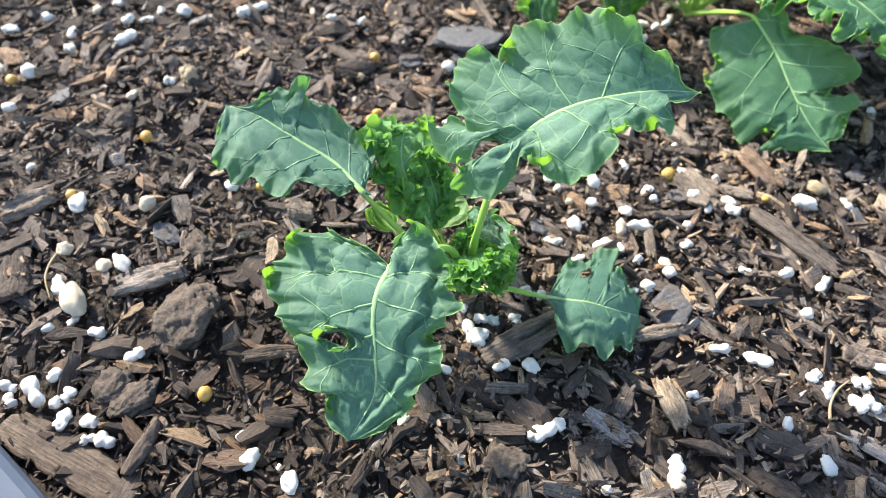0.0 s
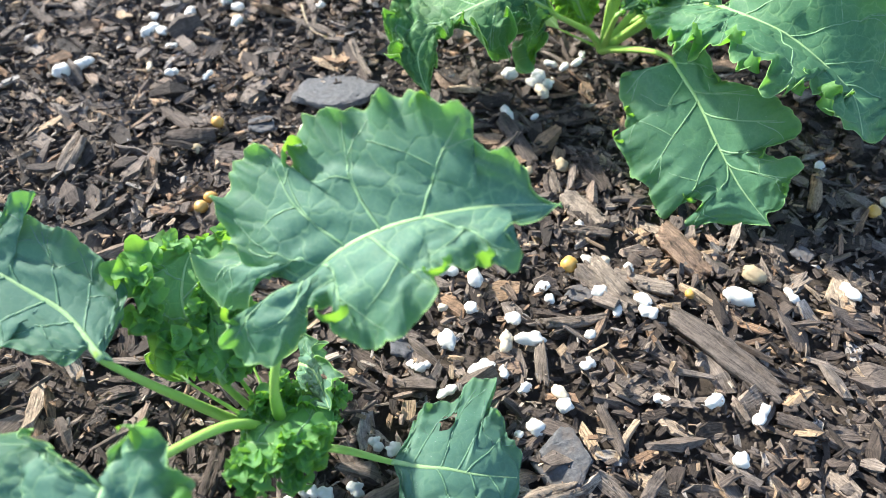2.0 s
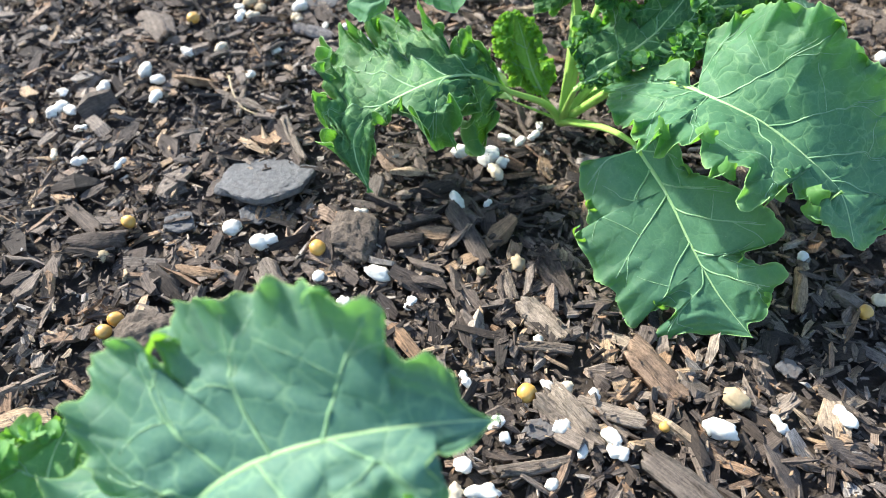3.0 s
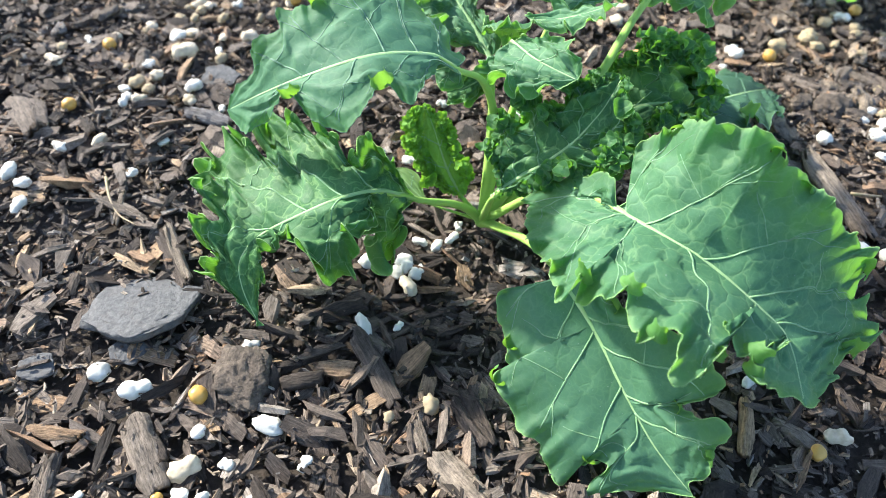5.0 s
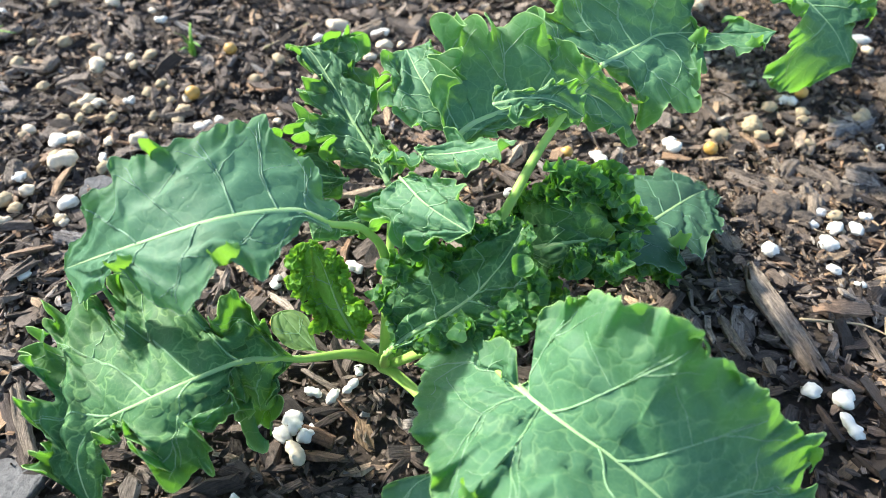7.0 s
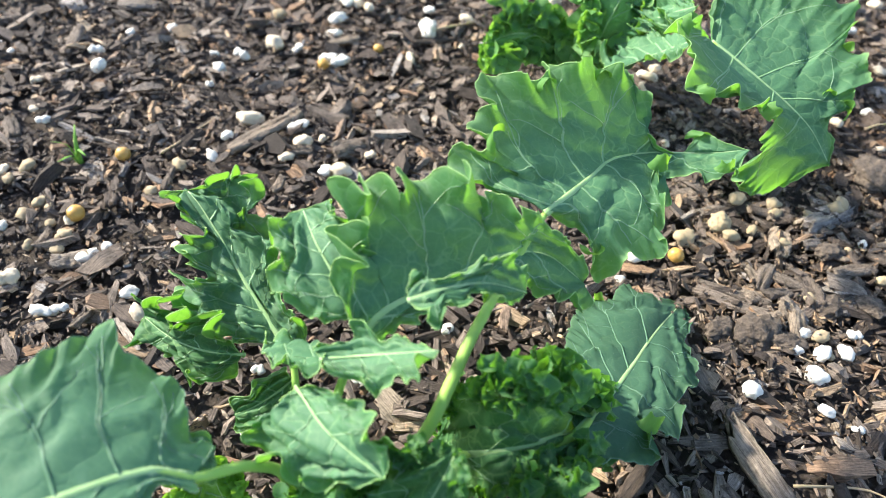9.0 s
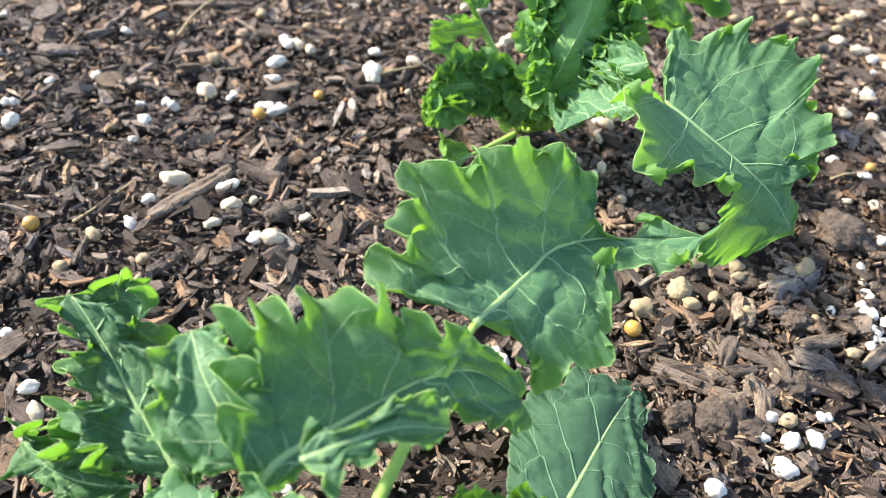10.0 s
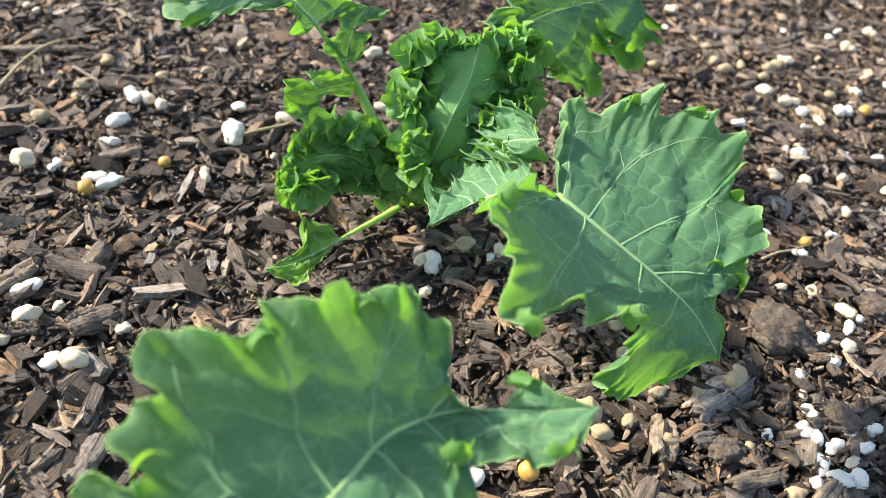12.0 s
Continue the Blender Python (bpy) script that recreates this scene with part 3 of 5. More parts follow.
LEAF_L3 = dict(
    mid=[(25, 205, 86), (35, 209, 93), (46, 211, 99), (59, 212, 103), (75, 212, 106), (92, 213, 105)],
    left=[(0.02, -9, 5, -3), (0.04, -24, 15, -5), (0.06, -31, 9, -8), (0.09, -28, 1, -12), (0.12, -21, -3, -11), (0.14, -15, -1, -8), (0.17, -23, 3, -6), (0.2, -30, 9, -4), (0.24, -35, 15, -3), (0.28, -38, 24, -2), (0.33, -31, 29, 3), (0.38, -25, 21, 3), (0.42, -27, 29, 6), (0.48, -16, 28, 13), (0.54, -13, 26, 16), (0.6, -10, 23, 18), (0.66, -3, 17, 19), (0.71, -1, 16, 16), (0.75, -5, 13, 10), (0.82, -1, 10, 9), (0.88, 0, 7, 5), (0.94, -3, 3, 2)],
    right=[(0.01, -8, -3, -4), (0.02, -18, -5, -9), (0.03, -21, -12, -13), (0.05, -10, -17, -14), (0.08, -3, -12, -10), (0.1, -2, -10, -5), (0.16, 1, -14, -3), (0.2, 0, -21, -6), (0.28, 2, -25, -9), (0.36, 4, -28, -9), (0.42, 3, -25, -6), (0.48, 6, -20, -4), (0.53, 1, -17, -3), (0.6, 3, -16, -3), (0.65, 4, -13, -3), (0.72, 4, -16, -4), (0.8, 3, -12, -3), (0.85, -4, -8, -1), (0.92, -2, -6, 0)])
LEAF_L4 = dict(
    mid=[(46, 189, 15), (55, 186, 17), (63, 185, 17), (73, 184, 14), (87, 186, 6)],
    left=[(0.08, 2, 9, -1), (0.14, 3, 19, -4), (0.24, 6, 25, -5), (0.34, 7, 26, -6), (0.39, 10, 35, -9), (0.49, 14, 36, -10), (0.55, 9, 23, -5), (0.66, 9, 22, -6), (0.73, 7, 14, -3), (0.86, 6, 10, -3)],
    right=[(0.08, -1, -7, 1), (0.15, -2, -18, -1), (0.23, -3, -23, -4), (0.38, -4, -19, -2), (0.47, -3, -19, -2), (0.6, -3, -22, -5), (0.66, -1, -16, -3), (0.71, -1, -14, -2), (0.82, -1, -17, -4), (0.86, 0, -11, -2), (0.9, 3, -4, -3)])
LEAF_L5 = dict(
    mid=[(-3, 204, 40), (-10, 213, 50), (-15, 222, 56), (-16, 236, 58), (-14, 249, 56)],
    left=[(0.11, -4, -4, 2), (0.26, -8, -7, 4), (0.38, -8, -6, 4), (0.46, -13, -7, 8), (0.63, -16, -7, 11), (0.69, -14, -2, 9), (0.82, -6, 2, 4)],
    right=[(0.06, 7, 4, -3), (0.19, 12, 10, -5), (0.35, 11, 12, -5), (0.58, 13, 14, -8), (0.8, 12, 12, -8), (0.88, 5, 10, -4)])
LEAF_L7 = dict(
    mid=[(14, 226, 15), (21, 216, 26), (29, 194, 40)],
    left=[(0.06, 0, 7, 0), (0.16, 1, 13, 0), (0.29, 1, 9, 0), (0.39, 4, 8, 5), (0.48, 3, 5, 4), (0.66, 4, 3, 6), (0.85, 3, -1, 4)],
    right=[(0.15, -2, -6, -2), (0.44, -4, -5, -4), (0.72, -1, -5, -1)])
LEAF_M2 = dict(
    mid=[(190, 374, 59), (199, 357, 63), (209, 345, 63), (223, 329, 57), (231, 320, 51), (228, 298, 47)],
    left=[(0.05, 5, 5, 4), (0.05, 7, 18, 8), (0.06, 11, 18, 15), (0.1, 14, 16, 25), (0.17, 16, 15, 31), (0.25, 17, 14, 33), (0.35, 19, 11, 36), (0.37, 22, 11, 28), (0.44, 26, 11, 26), (0.54, 33, 13, 16), (0.59, 39, 13, 6), (0.64, 44, 16, 2), (0.68, 38, 13, -6), (0.7, 43, 9, -16), (0.75, 45, 8, -21), (0.78, 30, 5, -15), (0.85, 15, -1, -11), (0.91, 2, -8, -3)],
    right=[(0.02, 0, 10, 5), (0.04, -5, 26, -6), (0.06, -21, 35, -20), (0.07, -32, 3, -11), (0.09, -32, -10, -5), (0.12, -36, -34, 6), (0.15, -29, -22, 1), (0.24, -32, -29, 5), (0.29, -28, -25, 8), (0.38, -34, -34, 9), (0.46, -31, -28, 11), (0.58, -40, -35, 16), (0.61, -24, -21, 7), (0.61, -18, -11, 7), (0.73, -22, -14, 8), (0.73, -3, -6, 3), (0.76, -17, -9, 6), (0.83, -22, -13, 10), (0.89, -4, -8, 0)])
LEAF_M1 = dict(
    mid=[(170, 363, 40), (179, 342, 32), (186, 323, 22), (193, 307, 14), (203, 291, 7)],
    left=[(0.02, -4, 1, -3), (0.04, -20, 4, -9), (0.06, -23, 0, -12), (0.15, -23, -4, -15), (0.2, -26, -5, -16), (0.25, -22, -4, -15), (0.25, -32, -4, -17), (0.36, -32, -7, -18), (0.43, -32, -8, -19), (0.49, -27, -8, -18), (0.56, -27, -13, -21), (0.61, -24, -13, -21), (0.62, -19, -9, -17), (0.64, -13, -6, -13), (0.69, -12, -7, -10), (0.72, -18, -7, -16), (0.75, -20, -8, -18), (0.78, -14, -6, -14), (0.85, -5, -4, -9)],
    right=[(0.02, 5, 3, 7), (0.11, 10, -1, 10), (0.19, 8, -2, 7), (0.3, 16, -8, 15), (0.44, 22, -12, 21), (0.53, 23, -13, 23), (0.57, 20, -11, 18), (0.58, 12, -7, 8), (0.64, 15, -8, 11), (0.7, 17, -8, 17), (0.76, 17, -8, 17), (0.79, 13, -6, 12), (0.86, 9, -6, 3), (0.87, 4, -5, 0)])
LEAF_M3 = dict(
    mid=[(128, 414, 30), (112, 405, 45), (97, 394, 53), (82, 392, 48), (67, 394, 37), (59, 391, 28), (59, 384, 20), (64, 374, 10)],
    left=[(0.06, -3, 2, 8), (0.12, -8, 18, 11), (0.2, -10, 10, 8), (0.28, -16, 37, 0), (0.38, -27, 59, -11), (0.45, -21, 38, -6), (0.5, -24, 51, -10), (0.57, -31, 49, -11), (0.62, -24, 31, -5), (0.66, -23, 27, -4), (0.7, -17, 18, 0), (0.76, -18, 15, -2), (0.82, -9, 7, 5), (0.86, -14, 7, 2), (0.92, -9, 6, 4)],
    right=[(0.05, -8, -8, -4), (0.08, -6, -8, -20), (0.12, -9, -9, -31), (0.17, -10, -6, -17), (0.22, -7, -8, 0), (0.3, 5, -10, -3), (0.38, 5, -13, -8), (0.46, 12, -16, -15), (0.54, 10, -22, -9), (0.6, 12, -15, -1), (0.68, 12, -8, 5), (0.8, 12, -3, 7), (0.9, 6, 2, 2)])
LEAF_M4 = dict(
    mid=[(141, 422, 85), (132, 422, 91), (112, 416, 96), (90, 417, 89), (74, 425, 77), (58, 437, 61)],
    left=[(0.02, 6, 7, -2), (0.08, 6, 10, -3), (0.12, 10, 21, -5), (0.16, 7, 29, -2), (0.21, 5, 34, 0), (0.25, 6, 45, 0), (0.34, 2, 34, 5), (0.39, 0, 31, 7), (0.49, -4, 24, 8), (0.55, -7, 28, 8), (0.59, -5, 19, 8), (0.68, -5, 17, 7), (0.75, -4, 10, 3), (0.87, -5, 6, -1)],
    right=[(0.03, 4, -4, -2), (0.08, 1, -3, -1), (0.12, 1, -8, -2), (0.22, 2, -21, -5), (0.27, 2, -16, -4), (0.35, 3, -14, -1), (0.4, 5, -18, -6), (0.47, 5, -21, -9), (0.56, 3, -14, -7), (0.64, 0, -6, 1), (0.71, 0, -6, -6), (0.83, -3, -4, -10), (0.9, -5, 2, -8)])
LEAF_M5 = dict(
    mid=[(166, 473, 52), (162, 483, 58), (156, 496, 64), (150, 511, 71), (144, 524, 77), (140, 531, 79)],
    left=[(0.1, -7, 2, -1), (0.2, -19, 2, -1), (0.32, -28, 13, 0), (0.42, -13, 6, 0), (0.5, -15, 10, 1), (0.6, -6, 10, 1), (0.75, -10, 7, 2), (0.9, -9, 2, 3)],
    right=[(0.1, 8, 0, 3), (0.22, 5, 3, 4), (0.36, 7, 5, 4), (0.46, 13, 11, 8), (0.55, 10, 11, 7), (0.64, 7, 8, 6), (0.74, 16, 2, 7), (0.85, 18, 7, 7), (0.93, 8, 0, 4)])
LEAF_J = dict(
    mid=[(184, 452, 86), (191, 456, 90), (201, 459, 92), (214, 463, 93), (228, 468, 92), (243, 472, 85), (255, 467, 75)],
    left=[(0.05, -6, 3, 5), (0.1, -10, 16, 16), (0.14, -5, 18, 15), (0.17, -13, 24, 22), (0.22, -9, 24, 22), (0.28, -9, 22, 22), (0.33, -8, 18, 17), (0.37, -9, 21, 21), (0.42, -5, 18, 19), (0.46, -4, 18, 22), (0.52, -2, 15, 20), (0.57, -5, 10, 13), (0.62, -4, 9, 16), (0.68, -3, 7, 13), (0.74, 1, 5, 10), (0.8, 0, 3, 9), (0.87, 5, 3, 4), (0.94, 5, -1, 1)],
    right=[(0.06, 1, -2, -5), (0.14, 2, -3, -5), (0.22, 3, -3, -5), (0.34, 5, -3, -6), (0.42, 2, -3, -4), (0.5, -1, -7, -8), (0.58, 3, -8, -8), (0.66, 0, -5, -5), (0.76, 0, -12, -10), (0.86, 1, -13, -11), (0.94, 4, -7, -6)])
LEAF_Jd = dict(
    mid=[(186, 457, 88), (181, 466, 94), (177, 477, 98), (175, 491, 99)],
    left=[(0.12, -8, -3, -2), (0.25, -14, 0, -2), (0.4, -17, 2, -3), (0.55, -11, 3, -2), (0.68, -10, 4, -1), (0.85, -5, 4, 0)],
    right=[(0.15, 6, 1, -1), (0.35, 11, 0, 2), (0.55, 11, -1, 4), (0.72, 12, 0, 3), (0.88, 6, 3, 2)])
LEAF_Je = dict(
    mid=[(195, 445, 106), (206, 447, 106), (217, 450, 102), (230, 453, 92)],
    left=[(0.05, -1, 4, 1), (0.15, -1, 7, 2), (0.21, -2, 3, 1), (0.36, 0, 3, 1), (0.49, 2, 6, 1), (0.56, 4, 8, 2), (0.68, 4, 7, 1), (0.78, 5, 7, 0), (0.87, 4, 4, -1)],
    right=[(0.07, -1, -4, 0), (0.17, -1, -10, 0), (0.25, -2, -5, 0), (0.38, -2, -7, 0), (0.48, -2, -2, 0), (0.57, -2, -4, 0), (0.81, 0, -4, -2)])
LEAF_K = dict(
    mid=[(245, 481, 93), (256, 489, 92), (266, 497, 90), (279, 507, 88), (295, 510, 86), (311, 504, 88), (324, 498, 92)],
    left=[(0.03, -8, 3, 3), (0.05, -17, 6, 4), (0.07, -30, 11, 8), (0.1, -29, 18, 12), (0.13, -25, 11, 11), (0.16, -24, 11, 12), (0.19, -31, 15, 18), (0.22, -25, 21, 19), (0.25, -30, 22, 22), (0.28, -29, 27, 25), (0.32, -21, 23, 24), (0.36, -15, 19, 22), (0.39, -16, 23, 26), (0.43, -10, 20, 26), (0.47, -6, 22, 25), (0.5, -3, 19, 22), (0.53, 1, 19, 23), (0.57, 3, 19, 21), (0.6, 0, 16, 15), (0.63, 3, 14, 13), (0.66, -3, 8, 8), (0.7, -3, 0, 3), (0.77, 1, 1, 0), (0.83, 1, 7, 3), (0.9, 2, 1, 3)],
    right=[(0.06, 2, -1, -6), (0.12, 3, -7, -8), (0.18, 1, -16, -12), (0.24, -1, -26, -16), (0.3, 0, -27, -13), (0.38, 1, -31, -11), (0.45, 6, -35, -10), (0.5, 0, -31, -7), (0.54, 1, -29, -5), (0.58, -3, -25, -2), (0.62, 1, -20, -1), (0.68, -9, -13, 1), (0.72, -9, -12, 1), (0.8, -4, -12, 0), (0.88, -1, -13, -1), (0.94, -3, -8, 0)])
LEAF_N1 = dict(
    mid=[(353, 575, 86), (359, 566, 83), (367, 556, 78), (376, 546, 72), (385, 537, 64), (392, 526, 52)],
    left=[(0.03, 3, 13, 8), (0.08, 14, 35, 14), (0.14, 23, 34, 12), (0.2, 40, 39, 18), (0.25, 36, 35, 15), (0.3, 45, 35, 18), (0.36, 53, 27, 15), (0.41, 51, 21, 15), (0.46, 39, 18, 12), (0.52, 38, 6, 10), (0.57, 32, -1, 8), (0.62, 23, 1, 7), (0.67, 22, -3, 6), (0.72, 15, 1, 5), (0.77, 8, 12, 8), (0.85, 8, 7, 4), (0.92, 7, 5, 1)],
    right=[(0.04, -15, -4, 12), (0.12, -44, -21, 27), (0.18, -46, -27, 29), (0.24, -51, -31, 27), (0.31, -57, -38, 27), (0.38, -56, -38, 25), (0.45, -48, -28, 24), (0.53, -40, -26, 20), (0.6, -31, -20, 19), (0.65, -27, -15, 7), (0.7, -27, -10, -8), (0.74, -32, -5, -14), (0.79, -27, -4, -22), (0.84, -15, -1, -24), (0.9, -7, -1, -12), (0.95, -1, 0, -5)])
LEAF_N7 = dict(
    mid=[(352, 586, 80), (347, 609, 59), (324, 603, 56)],
    left=[(0.07, 7, 16, -2), (0.23, 7, 17, -5), (0.44, 12, 40, -13), (0.55, 8, 51, -21), (0.64, 6, 45, -19), (0.7, 4, 27, -13), (0.81, 3, 25, -12)],
    right=[(0.14, -3, -9, 2), (0.48, -4, -4, -1), (0.6, -3, 3, -4), (0.79, -5, -3, -2)])
LEAF_M7 = dict(
    mid=[(156, 410, 32), (168, 413, 40), (175, 411, 47), (185, 410, 58), (194, 412, 70), (202, 418, 81)],
    left=[(0.09, -2, 4, 1), (0.17, -7, 13, 5), (0.23, -10, 17, 7), (0.37, -8, 25, 6), (0.54, -8, 23, 5), (0.54, -5, 15, 4), (0.68, -5, 16, 5), (0.79, -3, 12, 4), (0.89, 0, 8, 5)],
    right=[(0.18, 6, -8, 1), (0.31, 8, -10, 3), (0.43, 12, -16, 3), (0.54, 17, -20, 6), (0.57, 10, -10, 4), (0.69, 14, -12, 6), (0.79, 9, -4, 7), (0.88, 6, -1, 6)])
LEAF_M8 = dict(
    mid=[(203, 436, 47), (214, 427, 59), (228, 426, 61), (252, 440, 40), (293, 467, -3)],
    left=[(0.03, 0, 13, -11), (0.07, -2, 16, 0), (0.13, -4, 16, 13), (0.21, -9, 12, 23), (0.24, -11, 8, 17), (0.3, -10, 8, 24), (0.4, -9, 8, 26), (0.44, -10, 3, 21), (0.56, -3, 8, 17), (0.63, -3, 4, 10), (0.74, 3, 12, 5), (0.86, 14, 18, -17)],
    right=[(0.07, 0, -4, -9), (0.14, -2, -14, -9), (0.2, -5, -10, -3), (0.27, -4, -15, -4), (0.28, -10, -8, 2), (0.37, -8, -12, 4), (0.49, -5, -14, -1), (0.59, -3, -7, -1), (0.67, -2, -4, -2), (0.84, 10, 5, -22)])
LEAF_M9 = dict(
    mid=[(241, 429, 56), (265, 449, 43), (304, 486, 17), (334, 512, -3)],
    left=[(0.07, -3, 8, -4), (0.18, -2, 24, -12), (0.31, -1, 38, -19), (0.46, 2, 43, -20), (0.55, 0, 32, -13), (0.68, 5, 33, -13), (0.81, 4, 14, -6)],
    right=[(0.03, 2, -10, -4), (0.1, 1, -14, -1), (0.14, 1, -19, -1), (0.22, 3, -25, -1), (0.29, -5, -25, 10), (0.36, 2, -30, 5), (0.48, -2, -27, 9), (0.62, 6, -22, 2), (0.73, 3, -13, 2), (0.87, 8, -1, -4)])
LEAF_L6 = dict(
    mid=[(5, 184, 41), (17, 184, 40), (30, 193, 33)],
    left=[(0.07, -1, 14, -8), (0.27, 0, 19, -12), (0.6, 2, 20, -13), (0.84, 3, 13, -9)],
    right=[(0.16, -2, -15, 9), (0.41, -1, -16, 10), (0.71, 1, -15, 10)])
LEAF_L5b = dict(
    mid=[(0, 208, 36), (-1, 215, 46), (-5, 222, 56), (-8, 226, 63)],
    left=[(0.14, -8, -2, 0), (0.42, -11, -2, 1), (0.64, -8, 0, 2), (0.83, -5, 1, 3)],
    right=[(0.15, 5, 1, -1), (0.37, 5, 2, 1), (0.6, 5, 3, 3), (0.79, 2, 3, 3)])
LEAF_L9 = dict(
    mid=[(-18, 212, 28), (-24, 217, 31), (-29, 221, 35)],
    left=[(0.3, -4, -2, -1), (0.62, -5, -2, -1), (0.83, -4, -1, 0)],
    right=[(0.3, 3, 5, 2), (0.59, 2, 5, 3), (0.8, 1, 4, 2)])
LEAF_L8 = dict(
    mid=[(-2, 226, 15), (6, 234, 17), (13, 240, 18)],
    left=[(0.26, -3, 5, 1), (0.58, -1, 7, 1), (0.81, 1, 5, 1)],
    right=[(0.28, 4, -3, 0), (0.6, 6, -4, 0), (0.8, 4, -1, 0)])
LEAF_M10 = dict(
    mid=[(149, 432, 11), (143, 440, 22), (139, 449, 34), (135, 455, 45)],
    left=[(0.16, -5, 0, -3), (0.33, -9, 2, -3), (0.54, -12, 3, -2), (0.72, -12, 3, -1), (0.86, -8, 3, 1)],
    right=[(0.17, 6, 0, 4), (0.36, 7, 0, 4), (0.56, 6, 1, 5), (0.77, 4, 1, 5)])
LEAF_M13 = dict(
    mid=[(133, 430, 12), (127, 436, 16), (121, 444, 20)],
    left=[(0.29, -5, -3, 0), (0.62, -7, -2, 1), (0.84, -5, 0, 1)],
    right=[(0.25, 2, 3, 1), (0.54, 4, 5, 1), (0.77, 2, 4, 1)])
LEAF_N2 = dict(
    mid=[(305, 651, 12), (290, 641, 15), (271, 630, 23)],
    left=[(0.09, 1, 6, 1), (0.22, -1, 14, 3), (0.35, -2, 19, 5), (0.5, 1, 7, 1), (0.72, -1, 2, 1)],
    right=[(0.23, -1, -4, -1), (0.42, -2, -8, -1), (0.59, -2, -13, -2), (0.75, -2, -9, -1)])
LEAF_N3 = dict(
    mid=[(310, 706, 80), (296, 705, 96), (283, 711, 104)],
    left=[(0.09, -7, -7, -2), (0.38, -10, -9, 2), (0.67, -19, -5, -8), (0.77, -32, -4, -15), (0.82, -36, 4, -10), (0.88, -25, 6, -3)],
    right=[(0.09, 21, 18, -3), (0.44, 17, 19, 4), (0.7, 7, 8, 9)])
LEAF_N3a = dict(
    mid=[(329, 712, 44), (311, 700, 53), (292, 688, 61)],
    left=[(0.15, 1, 1, 8), (0.47, -5, -2, 10), (0.74, -7, -4, 9), (0.86, -6, -4, 6)],
    right=[(0.18, -1, -1, -3), (0.43, -2, -2, -1), (0.68, -5, -4, -9), (0.86, -6, -4, -3)])
LEAF_N3b = dict(
    mid=[(322, 709, 59), (327, 716, 70), (338, 730, 75)],
    left=[(0.17, -9, -7, 5), (0.42, -9, -5, 6), (0.73, -7, -2, 7)],
    right=[(0.16, 7, 3, -4), (0.44, 9, 5, -5), (0.48, 0, 0, -1), (0.86, 10, 7, -4)])
LEAF_N4 = dict(
    mid=[(336, 672, 12), (326, 668, 30), (314, 669, 40), (300, 669, 42), (285, 669, 36)],
    left=[(0.15, -4, -7, 21), (0.3, -1, 1, 19), (0.45, -2, 3, 15), (0.6, -2, 7, 11), (0.75, -1, 9, 8), (0.88, -3, 3, 5)],
    right=[(0.15, -6, -3, 1), (0.3, -9, -6, 0), (0.5, -9, -5, -8), (0.65, -9, -6, -11), (0.8, -8, -7, -12), (0.9, -8, -5, -8)])
LEAF_N5 = dict(
    mid=[(345, 659, 20), (342, 650, 46), (348, 649, 66), (357, 655, 80), (362, 661, 92)],
    left=[(0.12, -9, -9, 15), (0.25, -10, 3, 16), (0.38, -4, 7, 15), (0.5, -10, 21, 10), (0.62, -6, 24, 7), (0.75, -12, 24, 7), (0.88, -7, 17, 6)],
    right=[(0.12, 7, -9, 15), (0.25, 19, -8, 11), (0.4, 34, -2, 8), (0.5, 22, 2, 10), (0.6, 36, 6, 8), (0.7, 25, 10, 8), (0.8, 33, 12, 7), (0.9, 17, 11, 7)])
LEAF_N8 = dict(
    mid=[(352, 654, 38), (358, 631, 65), (360, 601, 88)],
    left=[(0.15, 2, 26, -4), (0.37, 6, 26, -1), (0.5, 5, 9, 3), (0.7, 8, 11, 5), (0.82, 4, 1, 4)],
    right=[(0.25, -1, -11, 4), (0.55, -1, -13, 4), (0.76, -3, -16, 3)])
LEAF_N6 = dict(
    mid=[(378, 688, 59), (391, 694, 72), (409, 700, 79), (436, 707, 80), (469, 716, 78)],
    left=[(0.16, -9, 0, 6), (0.31, -11, 1, 10), (0.48, -10, 3, 16), (0.73, -1, 5, 14)],
    right=[(0.11, 9, 0, -5), (0.23, 12, -1, -11), (0.29, 24, -4, -29), (0.46, 23, -6, -36), (0.54, 18, -4, -26), (0.64, 11, -2, -15), (0.75, 18, -6, -31), (0.89, 18, -2, -20)])
LEAF_Ja = dict(
    mid=[(175, 454, 78), (167, 456, 77), (158, 461, 76)],
    left=[(0.15, 1, 10, -9), (0.51, -1, 14, -12), (0.77, -2, 8, -7)],
    right=[(0.18, 1, -10, 8), (0.46, -1, -10, 9), (0.74, -1, -5, 4)])
LEAF_Jb = dict(
    mid=[(173, 447, 87), (182, 445, 88), (191, 440, 93), (200, 432, 102)],
    left=[(0.05, -3, 4, 0), (0.22, 0, 6, -1), (0.37, 1, 8, -2), (0.49, 1, 4, -1), (0.6, 1, 6, -1), (0.77, 2, 2, 0)],
    right=[(0.09, -1, -5, 0), (0.27, 0, -8, 2), (0.39, -1, -12, 0), (0.52, 0, -9, 2), (0.67, -1, -10, 1), (0.81, 0, -7, 2)])
LEAF_Jc = dict(
    mid=[(166, 445, 80), (172, 429, 82), (183, 412, 84)],
    left=[(0.2, 5, 1, 4), (0.57, 9, -2, 10), (0.78, 6, -3, 5)],
    right=[(0.08, -8, -1, -4), (0.19, -14, 1, -12), (0.41, -12, 1, -12), (0.58, -8, -3, -12), (0.79, -2, -3, -5)])
